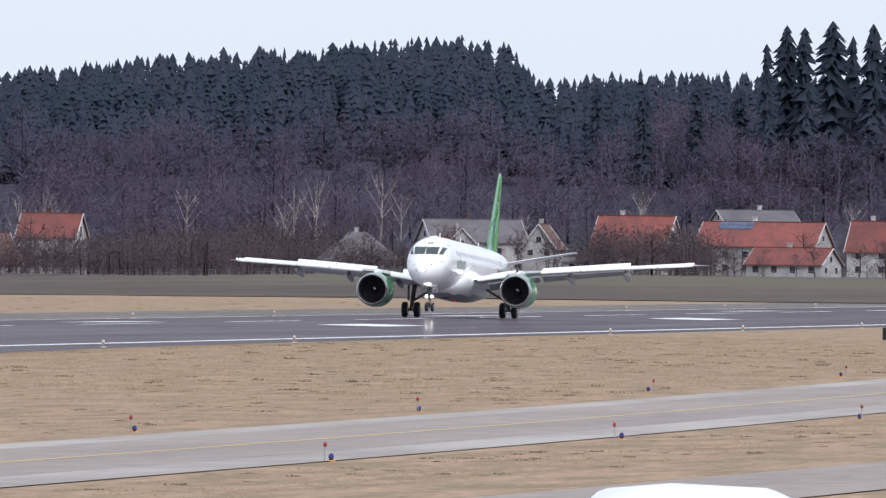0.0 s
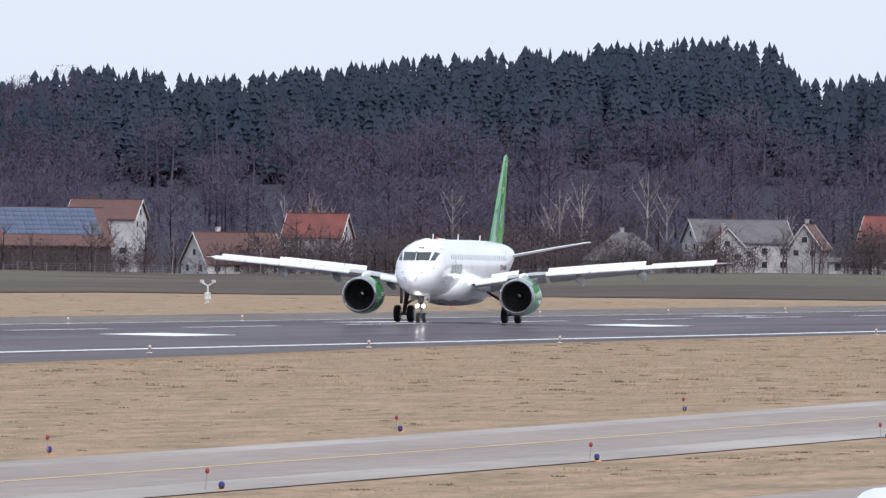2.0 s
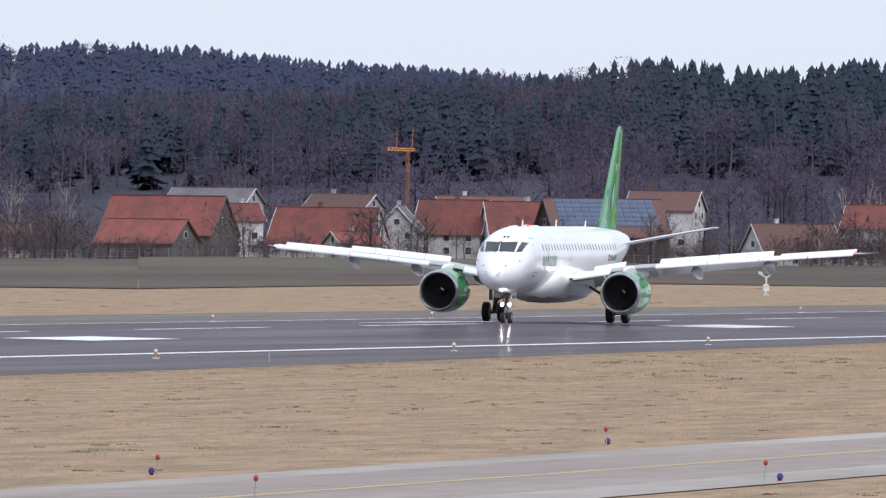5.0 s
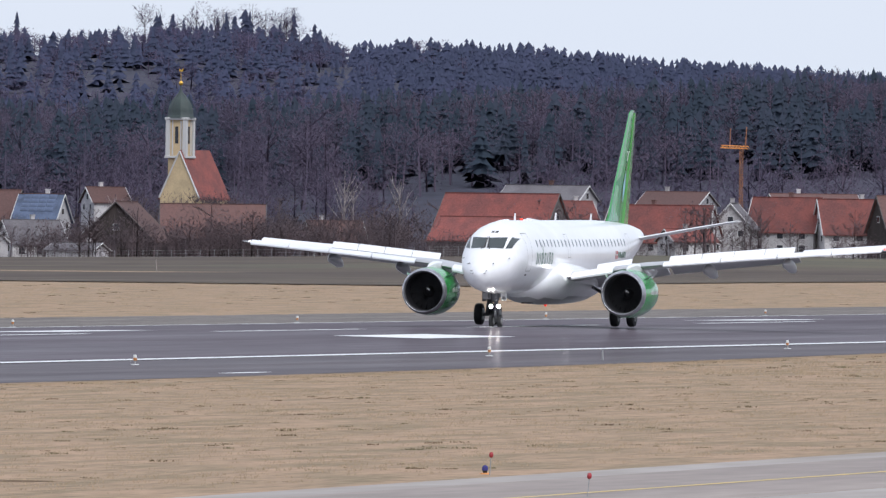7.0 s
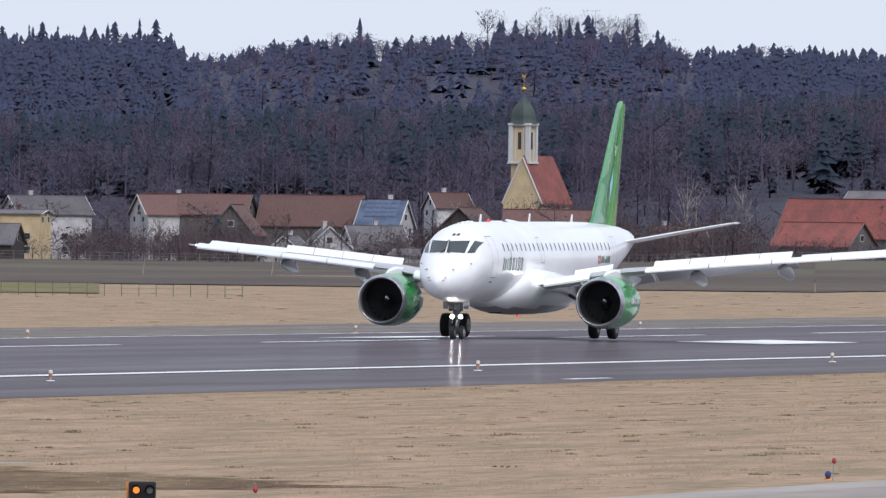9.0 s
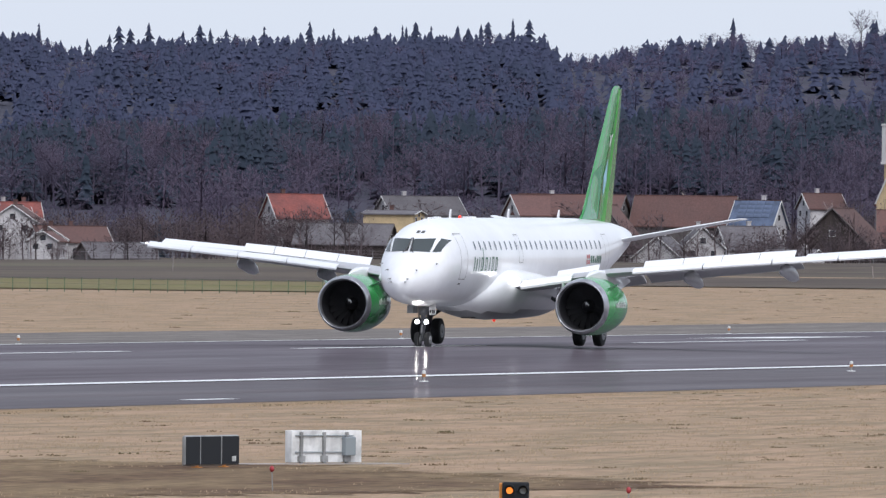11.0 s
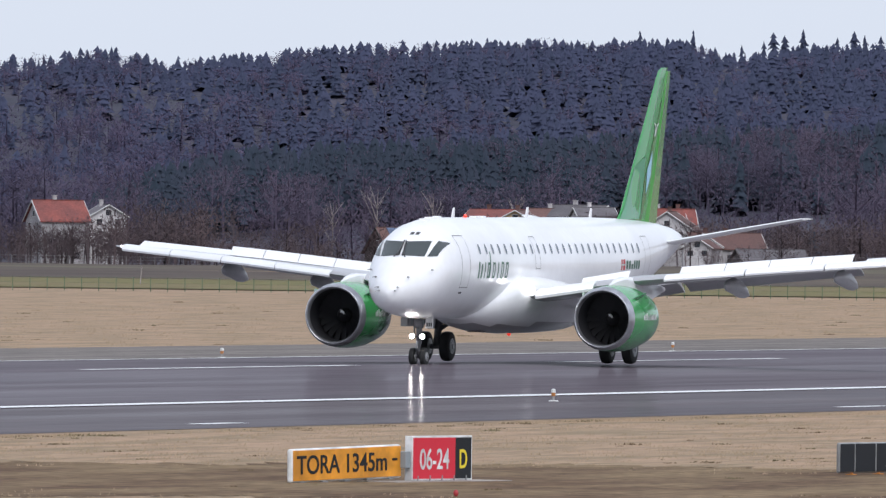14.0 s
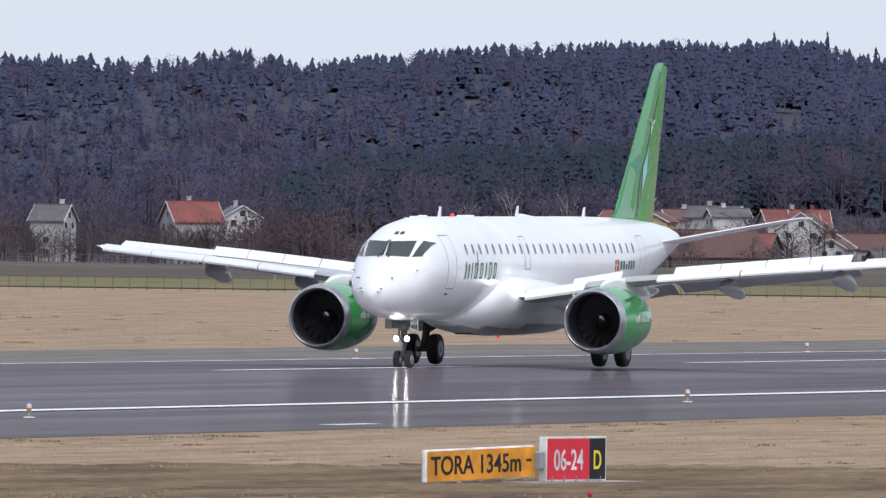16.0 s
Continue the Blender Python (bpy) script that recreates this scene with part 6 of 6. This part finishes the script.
    mass("thicket_middle", bush, spots(110, 14.9, 15.6, 2940, 3000, 3.5, 7.0, 4, None, (0.9, 1.4)) + spots(150, 13.5, 14.6, 2945, 3000, 4, 8.5, 4, None, (0.8, 1.3)) + spots(120, 17.3, 17.95, 2985, 3035, 4, 8, 4, None, (0.9, 1.3)) + spots(150, 16.0, 17.15, 3000, 3050, 5, 10, 4, None, (0.8, 1.2)) + spots(110, 13.2, 13.95, 2950, 3060, 4.5, 9, 4, None, (0.9, 1.3))
         + spots(50, 11.0, 11.5, 2930, 2980, 3, 6, 4, None, (0.9, 1.4)) + spots(60, 12.4, 13.1, 2910, 2945, 2, 4.5, 4, None, (1.0, 1.6)), M["brown_twig"], "bare brown bushes and garden trees before the houses", "bushes")
    mass("thicket", bush, spots(190, 9.35, 10.75, 2925, 3000, 4.5, 9.5, 4, None, (0.9, 1.4)), M["brown_twig"], "dense bare thicket before the village houses", "bushes")
    mass("thicket_west", bush, spots(120, 18.55, 20.8, 2940, 2995, 3.5, 8.0, 4, None, (0.9, 1.4)) + spots(26, 18.72, 19.02, 2930, 2980, 9, 13, 4, None, (0.8, 1.1)) + spots(90, 8.1, 8.55, 2925, 2975, 5, 10, 4, None, (0.8, 1.3)) + spots(60, 8.9, 9.4, 2925, 2960, 3, 7, 4, None, (0.9, 1.4)), M["brown_twig"],
         "dense bare bushes before the village houses", "bushes")
    mass("garden_trees", open_crown, spots(420, 7.0, 20.8, 2890, 2945, 4.5, 10.5, 4, lambda a_, d: max(0.3, 0.5 + 1.3 * patch(a_ * 2, d)), (0.9, 1.4)) + spots(30, 13.8, 14.2, 3025, 3062, 9, 13.5, 4, None, (0.9, 1.2)) + spots(26, 18.95, 19.4, 2935, 2975, 6, 10, 4, None, (0.9, 1.3)), M["brown_twig"],
         "bare open-crowned garden trees before the houses", "trees")
    # far hill, its haze carried by the tinted materials
    farshare = ((9.5, 0.9), (13.35, 0.9), (13.5, 0.35), (15.1, 0.3), (15.25, 0.85), (17.3, 0.8), (18.3, 0.55), (20.6, 0.5))
    mass("far_spruce_hill", lean, spots(13500, 9.8, 20.8, 3800, 4720, 4.0, 9.0, 6, lambda a_, d: min(1, lerp(a_, farshare) + (0.3 if d > 4560 and patch(a_, d) > 0.1 else 0)), (1.25, 2.1)), M["hazy_conifer"],
         "distant hill covered in spruce tinted blue for haze", "forest", True)
    mass("far_bare_hill", thin, spots(2300, 11.0, 20.8, 3850, 4690, 5.5, 8.5, 4, lambda a_, d: 1.05 - lerp(a_, farshare), (1.5, 2.2)), M["hazy_twig"],
         "distant hill covered in bare woodland tinted blue for haze", "forest")
    mass("bare_saddle", thin, spots(240, 18.6, 20.8, 3680, 4150, 9, 14, 4, None, (1.1, 1.7)), M["hazy_twig"], "bare woodland in the dip between the hills", "forest")
    return con, bare


CONIFERS, BARES = build_woods()


def mesh_from(name, v, f, mat):
    me = bpy.data.meshes.new(name)
    me.from_pydata([tuple(p) for p in v], [], [tuple(int(i) for i in q) for q in f])
    me.materials.append(mat)
    return me


def lone_tree(name, az, d, h, shape, trunk_mat, crown_mat, label, wf=1.0, lift=0.0):
    """One tree as a thing of its own: trunk with limbs, and crown."""
    x, y = polar(az, d)
    ob = new(name)
    ob.matrix_basis = pose(x, y, terrain(x, y) - 0.1 + lift, 0, 0, random.uniform(0, 360))
    tagged(ob, label, "tree")
    v, f = shape[0] * np.array((h * wf, h * wf, h)), shape[1]
    cut = shape[2] if len(shape) > 2 else len(f) - 4
    wood, leaf = (f[:cut], f[cut:]) if len(shape) > 2 else (f[cut:], f[:cut])
    for nm, fc, mt in (("trunk", wood, trunk_mat), ("crown", leaf, crown_mat)):
        used, inv = np.unique(fc, return_inverse=True)
        me = mesh_from(nm, v[used], inv.reshape(fc.shape), mt)
        me.polygons.foreach_set("use_smooth", np.ones(len(me.polygons), dtype=bool))
        if nm == "crown":
            q = (shape[0][used] - np.array((0, 0, 0.42))) * np.array((1.0, 1.0, 0.45))
            q = q / (np.linalg.norm(q, axis=1)[:, None] + 1e-6) * 0.5 + np.array((0, 0, 0.75))
            q /= np.linalg.norm(q, axis=1)[:, None]
            me.attributes.new("custom_normal", "FLOAT_VECTOR", "POINT").data.foreach_set("vector", q.astype(np.float32).ravel())
        o = new(nm, me)
        o.parent = ob
    return ob


def build_lone_trees():
    random.seed(11)
    birch = [bare_shape(60 + i, 260, 0.004, 0.26, 0.3, upright=1.5) for i in range(5)]
    tall = [conifer_shape(70 + i, 20, 8, 0.11 + 0.015 * (i % 3), 0.42, 0.4, 0.3) for i in range(4)]
    for i, (az, d, h) in enumerate(((10.46, 3105, 17), (10.40, 3100, 15), (10.53, 3110, 16), (9.95, 3115, 17), (9.58, 3120, 18), (9.50, 3105, 19), (9.28, 3110, 20), (9.62, 3100, 14), (9.2, 3112, 16),
                                    (8.78, 3100, 13), (8.06, 3110, 12), (7.63, 3105, 15), (7.9, 3112, 11), (8.36, 3040, 16), (13.45, 3080, 17), (13.25, 3080, 15), (13.42, 3110, 14), (14.75, 3090, 14), (15.2, 3090, 13),
                                    (15.32, 3085, 14), (17.93, 3100, 15), (18.13, 3100, 16), (17.65, 3095, 14), (18.28, 3100, 13), (11.9, 3105, 12), (11.42, 2990, 9), (11.2, 2970, 10), (10.93, 2930, 8), (14.25, 3000, 12), (10.62, 2925, 7))):
        lone_tree("birch_tree", az, d, h, birch[i % 5], M["birch"], M["twig"], "leafless white-stemmed birch behind the houses" if d > 3020 else "leafless pale-stemmed tree beside the houses")
    for az, d, h, wf in ((7.93, 3320, 33, 0.8), (7.86, 3330, 36, 1.0), (7.80, 3325, 36, 1.1), (7.70, 3330, 37, 1.25), (7.56, 3325, 37, 1.2), (7.63, 3340, 33, 1.0), (7.50, 3330, 34, 1.2), (8.02, 3330, 23, 1.2), (8.17, 3335, 23, 1.3),
                         (8.36, 3335, 22.5, 1.3), (8.52, 3335, 23, 1.3)):
        lone_tree("tall_spruce", az, d, h + 2.5, tall[int(az * 100) % 4], M["bark"], M["conifer"], "tall dark spruce standing above the wood", wf * 0.82)
    for az, d, h, wf in ((15.93, 3000, 9.5, 1.9), (15.40, 2990, 4.5, 1.2), (15.09, 3010, 9, 1.3), (15.03, 2990, 6, 1.4), (17.02, 2985, 4, 1.4), (19.62, 2985, 8, 1.5), (16.60, 3010, 7, 1.4), (7.78, 2960, 4.5, 1.3), (17.19, 2990, 6, 1.5), (9.20, 2980, 6, 1.5), (16.7, 2970, 3.5, 1.4)):
        lone_tree("garden_spruce", az, d, h, CONIFERS[int(az * 10) % 8], M["bark"], M["conifer"], "small dark garden spruce beside a house", wf)
    # ridge trees on the far hill
    for i in range(46):
        az = random.choice((random.uniform(13.55, 14.15), random.uniform(15.3, 17.3), random.uniform(15.3, 17.3)))
        x, y = polar(az, 4690)
        lone_tree("ridge_spruce", az, random.uniform(4640, 4720), random.uniform(8.5, 14.5), CONIFERS[i % 8], M["bark"], M["hazy_conifer"], "distant spruce on the ridge", random.uniform(0.9, 1.4))
    lone_tree("ridge_pine", 14.60, 4690, 14, CONIFERS[3], M["bark"], M["hazy_conifer"], "lone dark pine on the distant ridge", 0.8)
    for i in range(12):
        lone_tree("ridge_tree", 13.6 + 0.55 * random.random(), 4680, random.uniform(11, 16), BARES[i % 6], M["bark"], M["hazy_twig"], "bare tall tree on the distant ridge", 1.0)


build_lone_trees()


# ---------------------------------------------------------------- fences, field posts, grass
def build_fences():
    def fence(name, az0, az1, d, h, step, mat, label, rails=3, r=0.05, wire=0.02):
        bm = bmesh.new()
        n = int(abs(math.radians(az1 - az0)) * d / step)
        pts = []
        for i in range(n + 1):
            x, y = polar(az0 + (az1 - az0) * i / n, d)
            z = terrain(x, y)
            pts.append((x, y, z))
            rod(bm, (x, y, z - 0.1), (x, y, z + h), r, r, 4)
        for k in range(rails):
            zz = h * (0.2 + 0.75 * k / max(rails - 1, 1))
            for p, q in zip(pts[::4], pts[4::4]):
                rod(bm, (p[0], p[1], p[2] + zz), (q[0], q[1], q[2] + zz), wire, wire, 4)
        tagged(part(name, bm, mat), label, "fence", kind="stuff")
    fence("wire_fence", 15.0, 20.6, 1150, 1.0, 1.2, M["fence_green"], "low green wire fence along the airfield", 3, 0.028, 0.006)
    fence("perimeter_fence", 10.3, 13.2, 2860, 1.7, 2.5, M["fence_grey"], "long grey perimeter fence before the village", 4)
    fence("perimeter_fence_east", 7.2, 10.3, 2900, 1.2, 2.5, M["fence_grey"], "long grey perimeter fence before the village", 3)
    fence("perimeter_fence_west", 13.2, 20.6, 2880, 1.5, 2.5, M["fence_grey"], "long grey perimeter fence before the village", 3)
    for az, d, h, lean in ((17.95, 1500, 3.2, 8), (16.55, 1620, 2.4, 5), (15.35, 1560, 2.6, 8), (18.95, 1240, 2.2, 4), (14.9, 1640, 2.0, 10), (14.1, 1650, 2.0, -4)):
        x, y = polar(az, d)
        bm = bmesh.new()
        h *= 0.6
        rod(bm, (0, 0, 0), (0, 0, h), 0.04, 0.035, 6)
        rod(bm, (0, 0, h), (0, 0, h + 0.15), 0.065, 0.065, 6)
        ob = part("field_post", bm, M["birch"], at=pose(x, y, terrain(x, y) - 0.05, 0, lean, 0))
        tagged(ob, "leaning pale field post with a small head", "post")


def pavement_edge(y):
    return -156 + np.interp(y, (560, 700, 850, 1000), (18.5, 13.5, 6, 5))


def blade_mesh(name, rng, x, y, each, spread, h0, h1, wide, mat, label, category):
    """Clumps of upright blades at the spots x, y, in one mesh; their normals follow the sward."""
    n = len(x) * each
    bx = np.repeat(x, each) + rng.normal(0, 1, n) * np.repeat(spread, each)
    by = np.repeat(y, each) + rng.normal(0, 2, n) * np.repeat(spread, each)
    size = np.repeat(spread / spread.mean(), each)
    h = rng.uniform(h0, h1, n) * size
    w = rng.uniform(-1.2, 1.2, n)
    dx, dy = np.cos(w) * wide * size, np.sin(w) * wide * size
    zero = np.zeros(n) - 0.005
    co = np.stack((np.stack((bx - dx, by - dy, zero), 1), np.stack((bx + dx, by + dy, zero), 1), np.stack((bx + rng.uniform(-0.8, 0.8, n) * h, by, h), 1)), 1).reshape(-1, 3)
    me = bpy.data.meshes.new(name)
    me.vertices.add(3 * n)
    me.vertices.foreach_set("co", co.astype(np.float32).ravel())
    me.loops.add(3 * n)
    me.loops.foreach_set("vertex_index", np.arange(3 * n, dtype=np.int32))
    me.polygons.add(n)
    me.polygons.foreach_set("loop_start", np.arange(0, 3 * n, 3, dtype=np.int32))
    me.update(calc_edges=True)
    up = np.tile(np.array((0.1, -0.25, 0.96), dtype=np.float32), (3 * n, 1))
    me.attributes.new("custom_normal", "FLOAT_VECTOR", "POINT").data.foreach_set("vector", up.ravel())
    me.materials.append(mat)
    tagged(new(name, me), label, category, kind="stuff")


def build_tufts():
    rng = np.random.RandomState(9)
    xs, ys, ss = [], [], []
    for n, x0, x1, y0, y1, s in ((42000, -150, -62, 300, 620, 0.11), (22000, -152, -90, 600, 1000, 0.18), (16000, -330, -222, 560, 1500, 0.17)):
        xs.append(rng.uniform(x0, x1, n))
        ys.append(rng.uniform(y0, y1, n))
        ss.append(rng.uniform(0.7, 1.3, n) * s)
    # ragged edge of the runway shoulder
    y = rng.uniform(300, 950, 7000)
    xs.append(pavement_edge(y) + np.abs(rng.normal(0, 0.7, 7000)) - 0.1)
    ys.append(y)
    ss.append(np.full(7000, 0.14))
    x, y, s = np.concatenate(xs), np.concatenate(ys), np.concatenate(ss)
    tx = np.array([taxi_x(v) for v in y])
    clear = (np.abs(x - tx) > 8.0) & ((x > pavement_edge(y) - 0.12) | (x < -221))
    x, y, s = x[clear], y[clear], s[clear]
    thin_out = np.sin(x * 0.9 + 2 * np.sin(y * 0.05)) + np.sin(y * 0.21 + x * 0.3) + rng.uniform(-1.6, 1.6, len(x)) > -0.6
    thin_out &= ((x + 109) / 19) ** 2 + ((y - 335) / 27) ** 2 > rng.uniform(0.3, 1.1, len(x))
    blade_mesh("grass_tufts", rng, x[thin_out], y[thin_out], 5, s[thin_out], 0.025, 0.08, 0.022, M["tuft"], "dry tan grass tufts on the airfield", "grass")
    # weeds stand in small dense clumps, more of them in some patches than in others
    thick = np.sin(x * 0.45 + np.sin(y * 0.07)) + np.sin(y * 0.13 - x * 0.2)
    pick = rng.rand(len(x)) < np.where(thick > 0.5, 0.045, 0.014)
    blade_mesh("weeds", rng, x[pick], y[pick], 22, s[pick] * rng.uniform(0.4, 1.1, pick.sum()), 0.012, 0.05, 0.03, M["weed"], "low olive and brown weeds in the dry grass", "weeds")


build_fences()
build_tufts()


# ---------------------------------------------------------------- what moves
def motions():
    rows = ((0.0, 1127.09), (0.5, 1099.66), (1.0, 1071.9), (1.5, 1044.46), (2.0, 1017.74), (2.5, 991.97), (3.0, 966.33), (3.5, 941.43),
            (4.0, 917.5), (4.5, 893.87), (5.0, 870.84), (5.5, 848.87), (6.0, 827.76), (6.5, 807.29), (7.0, 787.26), (7.5, 767.37),
            (8.0, 748.15), (8.5, 729.41), (9.0, 710.95), (9.5, 693.08), (10.0, 675.84), (10.5, 659.27), (11.0, 643.4), (11.5, 627.91),
            (12.0, 612.96), (12.5, 598.44), (13.0, 584.08), (13.5, 570.17), (14.0, 556.41), (14.5, 542.88), (14.6333, 539.61), (16.0, 539.61))
    turn = ((0, -0.3), (8, -0.35), (12.5, 0.0), (14.6, 0.45), (16, 0.45))
    # nose high after touchdown, lowered, then dipping under the brakes; it turns about the main wheels
    nose = ((0, 2.1), (0.5, 1.1), (1.0, 0.38), (1.5, 0.26), (2.0, 0.18), (3.0, 0.03), (4.5, -0.12), (8.0, -0.2), (16.0, -0.22))
    walk(airliner, [(t, pose(CX, y, 0.375 + 13.0 * math.sin(radians(lerp(t, nose))), -lerp(t, nose), 0, lerp(t, turn))) for t, y in rows])


motions()
